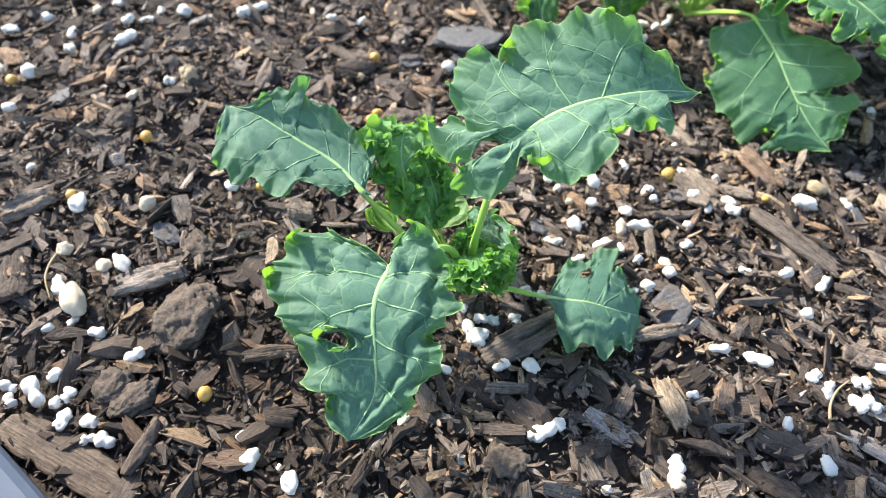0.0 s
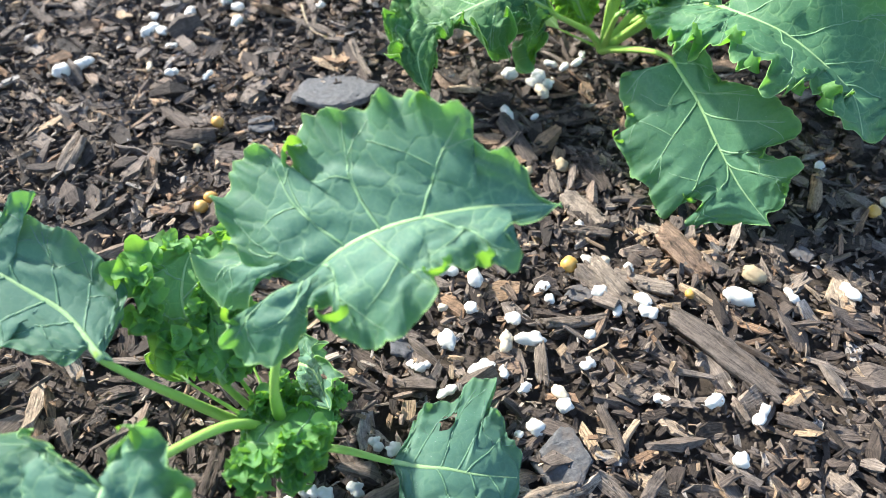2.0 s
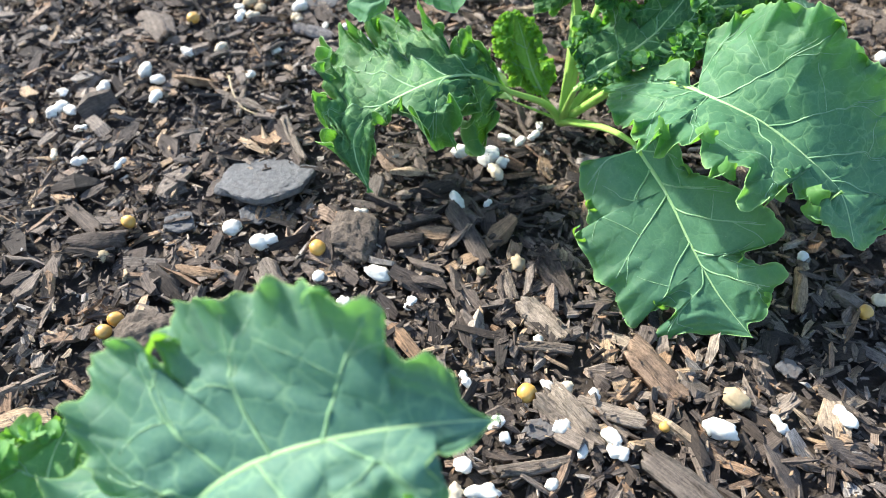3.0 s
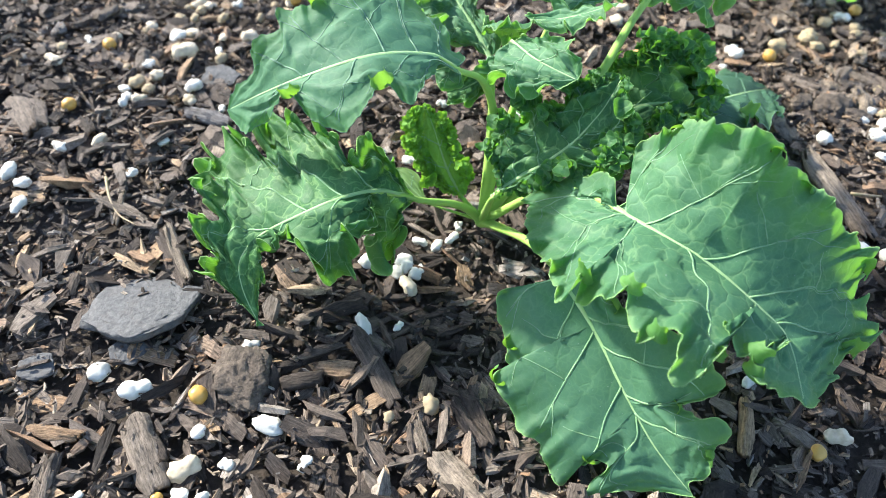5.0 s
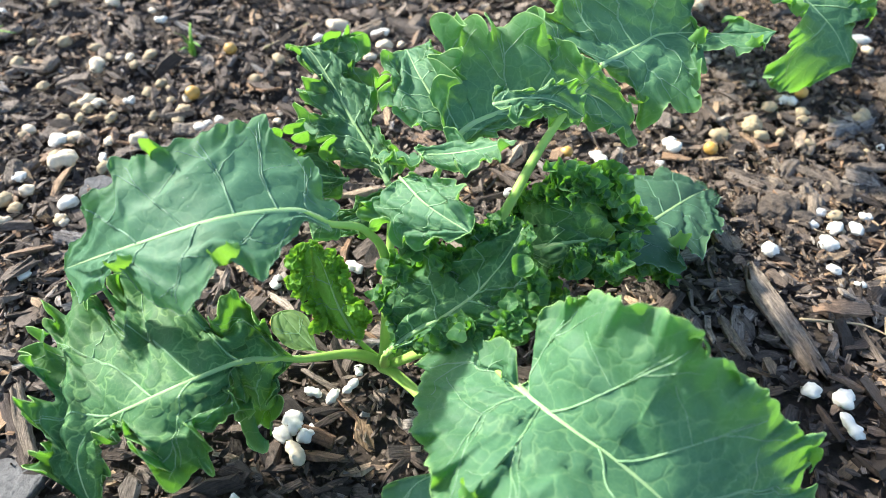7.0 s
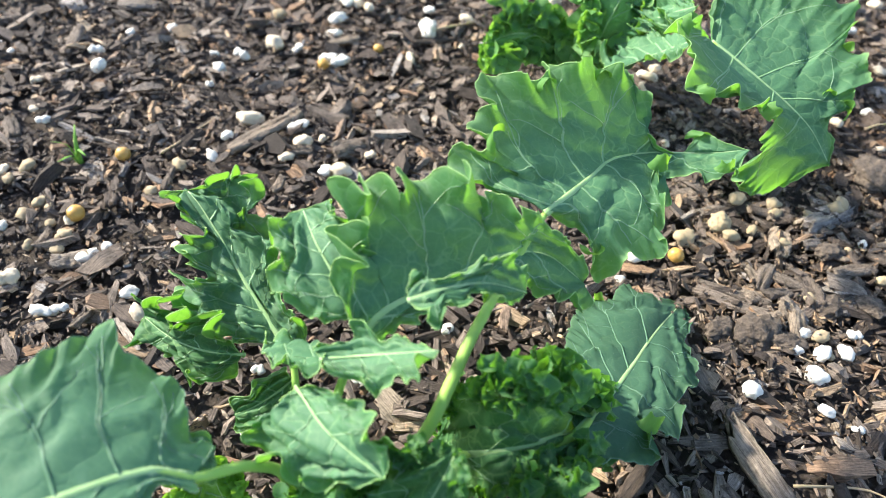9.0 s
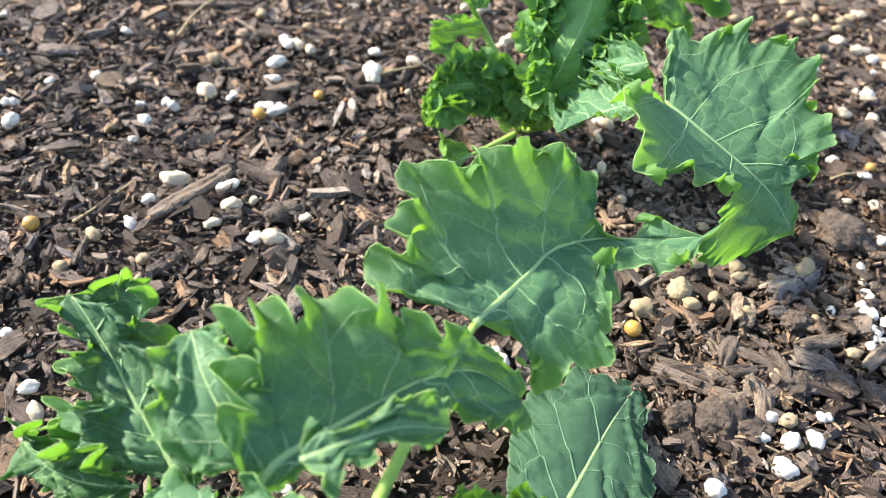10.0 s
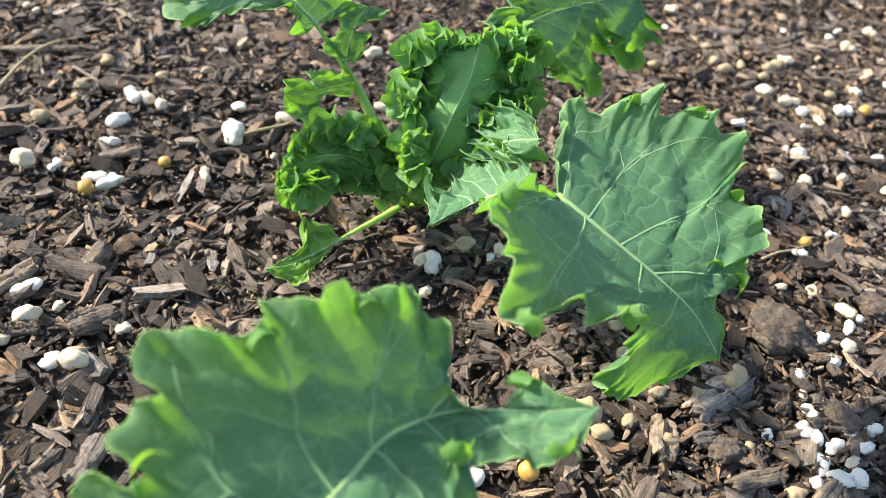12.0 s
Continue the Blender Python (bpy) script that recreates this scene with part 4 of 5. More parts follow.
LEAF_M5b = dict(
    mid=[(152, 483, 48), (143, 485, 49), (136, 488, 50), (129, 494, 50), (121, 505, 49)],
    left=[(0.12, 1, 2, 4), (0.3, 3, 9, 9), (0.42, 2, 10, 8), (0.54, 2, 2, 5), (0.68, -1, 9, 6), (0.85, -3, 10, 4)],
    right=[(0.12, 0, -4, -4), (0.28, -1, -8, -6), (0.45, -1, -6, -7), (0.6, 0, -3, -5), (0.75, -3, -2, -6), (0.9, -6, 2, -4)])

LEAF_N9 = dict(
    mid=[(344, 665, 12), (345, 664, 24), (345, 664, 36), (344, 669, 43)],
    left=[(0.2, -7, 0, 3), (0.45, -9, 4, 3), (0.7, -11, 5, 5), (0.88, -6, 4, 4)],
    right=[(0.2, 6, -3, 3), (0.45, 11, 0, 3), (0.7, 13, 3, 3), (0.88, 8, 5, 2)])
LEAF_M11 = dict(
    mid=[(166, 472, 46), (159, 469, 44), (152, 467, 42), (146, 467, 40)],
    left=[(0.15, 0, 3, 4), (0.4, -3, 5, 4), (0.6, -3, 3, 2), (0.85, -3, 4, 1)],
    right=[(0.15, 0, -7, -2), (0.4, -2, -8, -4), (0.65, -3, -6, -4), (0.85, -3, -4, -3)])
LEAF_M4b = dict(
    mid=[(145, 434, 76), (141, 432, 79), (135, 434, 76)],
    left=[(0.2, 1, 3, 2), (0.5, 1, 4, 3), (0.8, 0, 3, 3)],
    right=[(0.2, 1, -4, -5), (0.5, -1, -5, -8), (0.8, -1, -3, -5)])
def oval(base, tip, width, side=(1, 0, 0), lift=0.0, n=6, sag=0.0):
    """Rows for a plain leaf from base to tip (metres), with half the given width either side."""
    b, t, s = np.array(base, float), np.array(tip, float), np.array(side, float)
    d = t - b
    s = s - d * (s @ d) / (d @ d)
    s /= np.linalg.norm(s)
    up = np.cross(d, s)
    up /= np.linalg.norm(up)
    up *= 1 if up[2] >= 0 else -1
    mid = [b + d * q + up * sag * 4 * q * (1 - q) for q in (0, 0.3, 0.65, 1)]
    out = dict(mid=[tuple(p * 1000) for p in mid], left=[], right=[])
    for key, sg in (("left", 1), ("right", -1)):
        for i in range(n):
            q = (i + 0.6) / n
            w = width * 0.5 * (math.sin(math.pi * min(q, 0.98) ** 0.8) ** 0.6) * (1 + 0.12 * math.sin(i * 2.7 + sg))
            off = s * sg * w + up * lift * w
            out[key].append((0.05 + 0.88 * q, *(off * 1000)))
    return out


# ---- ground ----
def ground_height(x, y):
    h = 0.004 * np.sin(x * 9 + 1.3) * np.cos(y * 8 - 0.4) + 0.003 * np.sin(x * 23 + y * 17)
    h = h + 0.010 * np.exp(-((x + 0.16) ** 2 + (y - 0.30) ** 2) / 0.02) - 0.006 * np.exp(-((x - 0.10) ** 2 + (y - 0.36) ** 2) / 0.012)
    return h - 0.003


def build_ground():
    xs = np.r_[-30, -8, -2.5, -1.0, np.linspace(-0.45, 1.05, 165), 1.7, 3, 9, 30]
    ys = np.r_[-30, -8, -2.0, -0.6, np.linspace(-0.05, 1.15, 135), 2.2, 4, 10, 30]
    X, Y = np.meshgrid(xs, ys, indexing='ij')
    Z = ground_height(X, Y)
    fine = np.array([[noise.fractal(Vector((x * 60, y * 60, 0)), 0.8, 2.0, 3) for y in ys] for x in xs])
    Z = Z + 0.0016 * fine - 0.002
    V = np.stack([X, Y, Z], -1).reshape(-1, 3)
    n = len(ys)
    F = [(i * n + j, (i + 1) * n + j, (i + 1) * n + j + 1, i * n + j + 1) for i in range(len(xs) - 1) for j in range(n - 1)]
    tagged(mesh_object("ground", V, F, SOIL), "dark brown damp soil of a planting bed", "ground", kind="structure")


build_ground()


def chip_proto(seed, crumb=False):
    """A jagged splinter of bark along x, about 1 long: a bent, uneven flat prism with worn edges."""
    r = np.random.RandomState(seed)
    n, sides = (1, 3) if crumb else (2, 4)
    wid, thick = (r.uniform(0.2, 0.42), r.uniform(0.14, 0.3)) if crumb else (0.08 + 0.27 * r.rand() ** 1.2, r.uniform(0.04, 0.14))
    V = []
    bend, kink = r.uniform(-0.06, 0.06), r.uniform(-0.07, 0.07)
    lean = r.uniform(-0.15, 0.15, sides)
    for i in range(n + 1):
        q = i / n
        taper = (0.34 + 0.70 * math.sin(math.pi * (0.12 + 0.76 * q)) ** 0.8) * r.uniform(0.75, 1.2)
        for j in range(sides):
            a = 2 * math.pi * (j + 0.5 + 0.4 * (r.rand() - 0.5)) / sides
            box = 1.0 / max(abs(math.cos(a)), abs(math.sin(a))) ** 0.55
            end = lean[j] if i in (0, n) else r.uniform(-0.05, 0.05)
            V.append((q - 0.5 + end, box * wid * taper * math.cos(a) + bend * math.sin(q * 3.1) + 0.02 * r.randn(), box * thick * taper * math.sin(a) + kink * math.sin(q * 3.1 + 0.4)))
    F = [(i * sides + j, i * sides + (j + 1) % sides, (i + 1) * sides + (j + 1) % sides, (i + 1) * sides + j) for i in range(n) for j in range(sides)]
    F += [tuple(range(sides - 1, -1, -1)), tuple(n * sides + j for j in range(sides))]
    return np.array(V), F


PROTOS = [chip_proto(s) for s in range(90)]
CRUMBS = [chip_proto(s, True) for s in range(24)]


def in_bed(x, y):
    """The stretch of bed along which the plants stand."""
    return -0.33 + max(0.0, y - 0.42) * 0.86 < x < 0.26 + (y - 0.1) * 0.88 and y > 0.04 + max(0.0, x - 0.12) * 0.9


def scatter(name, label, count, seed, size, protos, tilt=0.35, lift=0.001, pile=0.005, soft=True, mat=None, heaps=()):
    """Many loose chips lying over the ground, joined."""
    r = np.random.RandomState(seed)
    Vs, Fs, UV, base, made = [], [], [], 0, 0
    while made < count:
        x, y = r.uniform(-0.36, 1.0), r.uniform(0.03, 1.06)
        if heaps:
            hx, hy, spread = heaps[r.randint(len(heaps))]
            x, y = r.normal(hx, spread), r.normal(hy, spread)
        if not in_bed(x, y):
            continue
        made += 1
        V, F = protos[r.randint(len(protos))]
        L = size[0] * (size[1] / size[0]) ** (r.rand() ** 1.9)
        asp = r.uniform(0.7, 1.4) * (0.012 / max(L, 0.006)) ** 0.25
        e = Euler((r.normal(0, 0.45), r.normal(0, tilt * 0.6), r.uniform(0, 6.283)))
        m = np.array(e.to_matrix())
        W = (V * (L, L * asp, L * asp)) @ m.T
        Vs.append(W + (x, y, float(ground_height(x, y)) + lift + r.rand() ** 1.6 * pile))
        Fs += [tuple(base + i for i in f) for f in F]
        UV.append(V[:, :2] * (L, L * asp) + (V[:, 2:] * L * asp * 0.5) + r.rand(2))
        base += len(V)
    return tagged(mesh_object(name, np.concatenate(Vs), Fs, mat or BARK, None, soft, np.concatenate(UV)), label, "bark mulch", kind="stuff")


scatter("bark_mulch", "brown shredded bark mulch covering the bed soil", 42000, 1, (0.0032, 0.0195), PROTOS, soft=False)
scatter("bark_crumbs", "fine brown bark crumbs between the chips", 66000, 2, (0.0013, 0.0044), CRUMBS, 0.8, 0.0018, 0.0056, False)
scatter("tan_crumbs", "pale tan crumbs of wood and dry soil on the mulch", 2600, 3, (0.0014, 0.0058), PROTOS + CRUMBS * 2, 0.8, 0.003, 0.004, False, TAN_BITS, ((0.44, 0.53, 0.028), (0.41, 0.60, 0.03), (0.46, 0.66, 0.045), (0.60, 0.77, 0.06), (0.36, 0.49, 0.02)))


# ---- loose things on the bed ----
def lump_mesh(name, seed, rough, mat, facets=0.0, level=3, freq=1.1, waist=0.0):
    """A knobbly pebble of radius 0.5 (unit size), its underside a little flat."""
    bm = bmesh.new()
    bmesh.ops.create_icosphere(bm, subdivisions=level, radius=0.5)
    off = Vector((seed * 3.7, seed * 1.3, seed * 2.1))
    for v in bm.verts:
        d = v.co.normalized()
        k = 1 + rough * noise.noise(d * freq + off) + rough * 0.45 * noise.noise(d * freq * 2.6 + off) + rough * 0.2 * noise.noise(d * freq * 6 + off) + (rough * 0.13 * noise.noise(d * freq * 15 + off) if level > 4 else 0)
        k *= 1 - waist * math.exp(-((d.x - 0.12) / 0.3) ** 2)
        if facets:
            c = noise.cell_vector(d * 1.7 + off)
            k *= 1 - facets * abs(d.dot(c.normalized()) - 0.5)
        v.co = v.co * k
        v.co.z = max(v.co.z, -0.36)
    me = bpy.data.meshes.new(name)
    bm.to_mesh(me)
    bm.free()
    me.polygons.foreach_set("use_smooth", [True] * len(me.polygons))
    me.materials.append(mat)
    return me


def lay(name, me, x, y, size, rnd, flat=1.0, long=1.0, sink=0.25, turn=None):
    """Rests a unit mesh on the bed: size in metres across."""
    ob = new(name, me)
    z = float(ground_height(x, y))
    ob.matrix_world = Matrix.LocRotScale((x, y, z + 0.0042 + size * flat * (0.5 - sink)), Euler((rnd.gauss(0, 0.15), rnd.gauss(0, 0.15), rnd.uniform(0, 6.28) if turn is None else turn)), (size * long, size / long ** 0.5, size * flat))
    return ob


def perlite(lists):
    rnd = random.Random(5)
    shapes = [lump_mesh("perlite", s, 0.34, PERLITE, level=3, freq=1.25, waist=(0, 0.3, 0.45)[s % 3]) for s in range(15)]
    cream = [lump_mesh("weathered_perlite", s + 20, 0.34, PERLITE_CREAM, level=3, freq=1.25, waist=(0, 0.3)[s % 2]) for s in range(8)]
    for rows in lists:
        for x, y, mm in rows:
            size = mm * 0.001 * rnd.uniform(0.80, 0.95)
            old = rnd.random() < (0.45 if y > 520 else 0.12)
            ob = lay("perlite_granule", rnd.choice(cream if old else shapes), x * 0.001, y * 0.001, size, rnd, rnd.uniform(0.62, 0.9), rnd.uniform(1.0, 1.5), 0.16)
            tagged(ob, "weathered cream perlite granule on bark mulch" if old else "large knobbly white perlite granule on bark mulch" if mm > 11 else "small white perlite granule lying on bark mulch", "perlite granule", "perlite granules on the bed")


def pellets(rows):
    rnd = random.Random(6)
    shapes = [lump_mesh("prill", s + 40, 0.10, PRILL, level=3) for s in range(4)]
    for x, y, mm in rows:
        tagged(lay("fertiliser_pellet", rnd.choice(shapes), x * 0.001, y * 0.001, mm * 0.001, rnd, 0.95, 1.05, 0.12), "round orange-yellow fertiliser pellet on the mulch", "fertiliser pellet", "fertiliser pellets on the bed")


def slab_mesh(name, seed, mat):
    """A broken slab of stone, 1 across and 1 thick before scaling: angular plan, steep sides, pitted faces."""
    r = random.Random(seed)
    sides = [(2 * math.pi * (k + r.uniform(-0.25, 0.25)) / 6, r.uniform(0.36, 0.52)) for k in range(6)]
    off = Vector((seed * 2.3, seed * 0.7, seed * 1.9))
    bm = bmesh.new()
    bmesh.ops.create_icosphere(bm, subdivisions=4, radius=1.0)
    for v in bm.verts:
        d = v.co.copy()
        a, flat = math.atan2(d.y, d.x), math.hypot(d.x, d.y)
        edge = min(h / max(math.cos(a - t), 0.05) for t, h in sides)
        x = edge * flat ** 0.45
        n1, n2 = noise.noise(Vector((d.x, d.y, d.z * 0.5)) * 2.2 + off), noise.noise(d * 7 + off)
        x *= 1 + 0.12 * n1 + 0.06 * n2
        z = math.copysign(abs(d.z) ** 0.3, d.z) * 0.5 * (1 + 0.35 * n1 + 0.16 * n2 + 0.10 * noise.noise(d * 19 + off))
        v.co = (math.cos(a) * x, math.sin(a) * x, z)
    me = bpy.data.meshes.new(name)
    bm.to_mesh(me)
    bm.free()
    me.polygons.foreach_set("use_smooth", [True] * len(me.polygons))
    me.materials.append(mat)
    return me


def stones(rows, mat, name, label, category, group, flat, facets, seed, rough=0.22):
    rnd = random.Random(seed)
    for i, (x, y, mm) in enumerate(rows):
        me = slab_mesh(name, seed + i, mat) if flat < 0.4 else lump_mesh(name, seed + i, rough, mat, facets, 5 if mm > 11 else 3, 1.3)
        tagged(lay(name, me, x * 0.001, y * 0.001, mm * 0.001, rnd, flat, rnd.uniform(1.05, 1.35), 0.34 if category == "clod" else 0.22), label, category, group)


def bark_piece(seed):
    """A single larger strip of bark, 1 long and 1 wide before scaling: split ends, ridged top, bent."""
    r = np.random.RandomState(seed)
    nx, ny = 18, 9
    V, F = [], []
    endL, endR = 0.10 * r.rand(ny) ** 1.5, 0.10 * r.rand(ny) ** 1.5
    slantL, slantR = r.uniform(-0.12, 0.12, 2)
    ridge = 0.22 * r.randn(ny)
    bow, turn = r.uniform(-0.12, 0.12), r.uniform(0, 6)
    for i in range(nx):
        q = i / (nx - 1)
        w = (0.62 + 0.38 * math.sin(math.pi * (0.12 + 0.76 * q)) ** 0.8) * (1 + 0.05 * math.sin(q * 9 + turn)) * (1 + 0.03 * r.randn())
        for j in range(ny):
            p = j / (ny - 1)
            x = -0.5 + endL[j] + slantL * (p - 0.5) + q * (1 - endL[j] - endR[j] + (slantR - slantL) * (p - 0.5))
            y = (p - 0.5) * w + bow * math.sin(q * 3.1) + 0.012 * r.randn()
            z = 0.55 * math.sin(math.pi * p) ** 0.5 + ridge[j] * (0.6 + 0.4 * math.sin(q * 5 + j)) * (1 if 0 < j < ny - 1 else 0.3) + 0.05 * r.randn() + 0.3 * math.sin(q * 2.8 + seed * 1.7)
            V.append((x, y, z))
    n = nx * ny
    V += [(x, y * 0.93, z - 0.55 - 0.45 * math.sin(math.pi * (k % ny) / (ny - 1)) ** 0.5) for k, (x, y, z) in enumerate(V)]
    for i in range(nx - 1):
        for j in range(ny - 1):
            a = i * ny + j
            F += [(a, a + ny, a + ny + 1, a + 1), (n + a, n + a + 1, n + a + ny + 1, n + a + ny)]
    loop = [j for j in range(ny)] + [i * ny + ny - 1 for i in range(1, nx)] + [(nx - 1) * ny + j for j in range(ny - 2, -1, -1)] + [i * ny for i in range(nx - 2, 0, -1)]
    for a, b in zip(loop, loop[1:] + loop[:1]):
        F.append((a, b, n + b, n + a))
    return V, F


BARK_SHAPES, WOOD_SHAPES = [], []
for k in range(32):
    V, F = bark_piece(k)
    me = bpy.data.meshes.new("bark_piece")
    me.from_pydata(V, [], F)
    me.polygons.foreach_set("use_smooth", [True] * len(me.polygons))
    me.materials.append(BARK_ONE if k % 2 else WOOD_ONE)
    (BARK_SHAPES if k % 2 else WOOD_SHAPES).append(me)


def bark_strip(x, y, length, width, turn, rnd, label, pale=0.3):
    ob = new("bark_chip", rnd.choice(WOOD_SHAPES if rnd.random() < pale else BARK_SHAPES))
    z = float(ground_height(x, y))
    thick = min(0.35 * width, 0.004) + 0.001
    ob.matrix_world = Matrix.LocRotScale((x, y, z + 0.0055), Euler((rnd.gauss(0, 0.12), rnd.gauss(0, 0.06), turn)), (length, width, thick))
    return tagged(ob, label, "bark chip", "bark chips on the bed")


# places on the bed: x, y, width (mm)
PERLITE_ROW_A = [(-52, 109, 8), (63, 109, 4), (90, 113, 8), (-57, 115, 3), (-68, 118, 8), (91, 120, 8), (150, 121, 8), (-125, 126, 8), (-132, 127, 6), (-72, 127, 6), (41, 131, 9), (136, 132, 5), (-133, 134, 8), (-12, 134, 5), (-144, 135, 9), (48, 135, 6), (139, 138, 6), (-149, 142, 6), (-168, 143, 6), (-145, 145, 7), (-159, 146, 10), (169, 146, 8), (174, 146, 8), (-170, 149, 7)]
PERLITE_ROW_B = [(104, 151, 5), (159, 153, 7), (-153, 154, 7), (173, 156, 8), (4, 158, 5), (155, 159, 7), (-124, 161, 6), (27, 161, 7), (39, 162, 8), (-121, 163, 6), (184, 163, 6), (134, 167, 9), (-141, 173, 7), (120, 173, 7), (18, 174, 9), (-163, 176, 5), (14, 177, 9), (-153, 179, 5), (24, 184, 6), (19, 185, 7), (34, 185, 7), (-155, 188, 13), (161, 190, 7), (11, 190, 6)]
PERLITE_ROW_C = [(-164, 196, 9), (46, 200, 6), (40, 202, 6), (89, 204, 4), (-147, 206, 8), (95, 206, 7), (173, 206, 7), (-139, 207, 8), (158, 212, 7), (106, 214, 7), (140, 214, 6), (-167, 215, 8), (105, 219, 6), (93, 222, 5), (65, 222, 6), (86, 229, 5), (117, 230, 6), (78, 231, 8), (57, 233, 5), (53, 234, 5), (-135, 239, 9), (-168, 241, 11), (88, 242, 8), (97, 242, 8)]
PERLITE_ROW_D = [(120, 243, 5), (66, 244, 8), (144, 252, 7), (92, 253, 7), (-98, 254, 9), (133, 254, 6), (180, 257, 9), (143, 258, 8), (202, 258, 6), (76, 259, 6), (65, 260, 4), (226, 260, 9), (107, 261, 5), (127, 263, 7), (-199, 265, 5), (105, 267, 6), (60, 269, 5), (79, 273, 8), (141, 275, 5), (56, 278, 8), (131, 278, 7), (67, 279, 10), (125, 280, 5), (96, 286, 6)]
PERLITE_ROW_E = [(125, 300, 5), (62, 304, 11), (-225, 308, 7), (45, 309, 6), (265, 309, 9), (60, 311, 6), (-1, 313, 5), (43, 314, 6), (-162, 315, 8), (37, 316, 8), (4, 320, 5), (78, 323, 6), (38, 326, 10), (52, 326, 6), (-146, 329, 7), (243, 335, 5), (-224, 336, 9), (66, 339, 9), (42, 340, 6), (-243, 341, 6), (-208, 356, 7), (19, 359, 10), (-180, 368, 11), (5, 368, 9)]
PERLITE_ROW_F = [(319, 370, 9), (-212, 372, 8), (59, 375, 7), (-249, 376, 9), (116, 379, 5), (102, 380, 8), (322, 381, 10), (-185, 387, 8), (312, 387, 8), (-232, 388, 7), (-174, 390, 7), (-59, 397, 5), (-206, 398, 6), (122, 399, 8), (-170, 403, 6), (-156, 404, 10), (127, 406, 8), (-196, 407, 7), (118, 407, 7), (-122, 410, 10), (-50, 411, 6), (122, 411, 9), (-68, 413, 7), (107, 414, 9)]
PERLITE_ROW_G = [(-210, 417, 7), (-114, 418, 9), (-81, 419, 5), (137, 421, 6), (130, 424, 6), (144, 424, 6), (148, 431, 5), (363, 434, 5), (-73, 437, 5), (356, 444, 6), (-81, 450, 7), (-87, 451, 9), (-41, 457, 8), (332, 457, 8), (110, 457, 6), (362, 459, 8), (-87, 464, 6), (-68, 466, 9), (382, 467, 8), (372, 469, 8), (-42, 471, 7), (362, 473, 5), (4, 474, 6), (392, 475, 6)]
PERLITE_ROW_H = [(131, 476, 7), (-49, 478, 8), (371, 480, 6), (118, 481, 6), (152, 483, 7), (146, 487, 6), (-30, 493, 7), (15, 496, 6), (447, 496, 8), (-13, 497, 7), (189, 498, 6), (441, 498, 8), (432, 499, 6), (450, 502, 6), (439, 504, 7), (63, 505, 7), (459, 505, 6), (438, 507, 7), (448, 509, 7), (466, 510, 6), (227, 512, 6), (152, 513, 6), (444, 514, 7), (442, 518, 7)]
PERLITE_ROW_I = [(412, 519, 5), (54, 521, 7), (428, 521, 5), (41, 522, 5), (308, 524, 5), (449, 524, 7), (-6, 529, 8), (1, 529, 8), (25, 529, 7), (278, 531, 10), (452, 531, 5), (320, 538, 11), (455, 538, 7), (-8, 539, 7), (26, 540, 9), (474, 540, 6), (127, 545, 9), (486, 545, 7), (478, 551, 6), (494, 553, 7), (502, 558, 6), (500, 561, 8), (69, 563, 8), (75, 563, 7)]
PERLITE_ROW_J = [(399, 565, 8), (103, 565, 7), (19, 570, 12), (37, 574, 7), (495, 576, 6), (264, 577, 9), (53, 584, 9), (39, 586, 7), (-18, 587, 6), (15, 588, 10), (23, 590, 8), (85, 590, 8), (93, 593, 6), (509, 600, 7), (474, 608, 8), (538, 609, 5), (77, 616, 7), (447, 616, 8), (46, 618, 7), (30, 618, 8), (24, 620, 9), (477, 620, 9), (201, 620, 10), (559, 622, 7)]
PERLITE_ROW_K = [(334, 623, 6), (218, 633, 6), (367, 633, 5), (176, 636, 7), (342, 637, 10), (141, 643, 6), (186, 646, 10), (555, 649, 8), (196, 650, 5), (26, 651, 11), (43, 656, 6), (541, 657, 9), (149, 658, 7), (185, 662, 9), (566, 668, 9), (162, 671, 12), (598, 691, 7), (617, 693, 10), (594, 701, 9), (642, 710, 8), (592, 711, 11), (29, 713, 8), (585, 725, 10), (217, 727, 10)]
PERLITE_ROW_L = [(211, 733, 10), (161, 741, 8), (194, 746, 8), (360, 747, 6), (276, 749, 16), (181, 751, 11), (621, 752, 9), (218, 759, 10), (356, 759, 7), (682, 760, 10), (283, 774, 7), (223, 776, 10), (371, 776, 9), (719, 778, 10), (245, 785, 7), (238, 793, 11), (232, 796, 11), (370, 824, 10), (588, 834, 9)]
PERLITE_LISTS = [PERLITE_ROW_A, PERLITE_ROW_B, PERLITE_ROW_C, PERLITE_ROW_D, PERLITE_ROW_E, PERLITE_ROW_F, PERLITE_ROW_G, PERLITE_ROW_H, PERLITE_ROW_I, PERLITE_ROW_J, PERLITE_ROW_K, PERLITE_ROW_L]
PELLETS = [(-34, 321, 6), (-146, 283, 6), (-90, 144, 6), (117, 277, 7), (162, 260, 4), (-86, 254, 4), (-173, 246, 5), (-231, 329, 6), (-31, 524, 7), (-39, 373, 6), (-37, 315, 6), (41, 354, 7), (30, 317, 4), (255, 304, 6), (-20, 578, 7), (409, 570, 7), (339, 533, 7), (117, 459, 5), (79, 616, 8), (99, 652, 7), (263, 537, 6), (207, 725, 7), (242, 737, 6), (518, 606, 5), (630, 690, 7)]
TAN_STONES = [(-46, 355, 6), (-138, 335, 13), (191, 269, 10), (123, 341, 8), (108, 338, 5), (-2, 544, 9), (25, 529, 7), (14, 606, 8), (369, 547, 13), (359, 642, 11), (84, 590, 7), (201, 622, 9), (349, 544, 11), (473, 704, 9)]
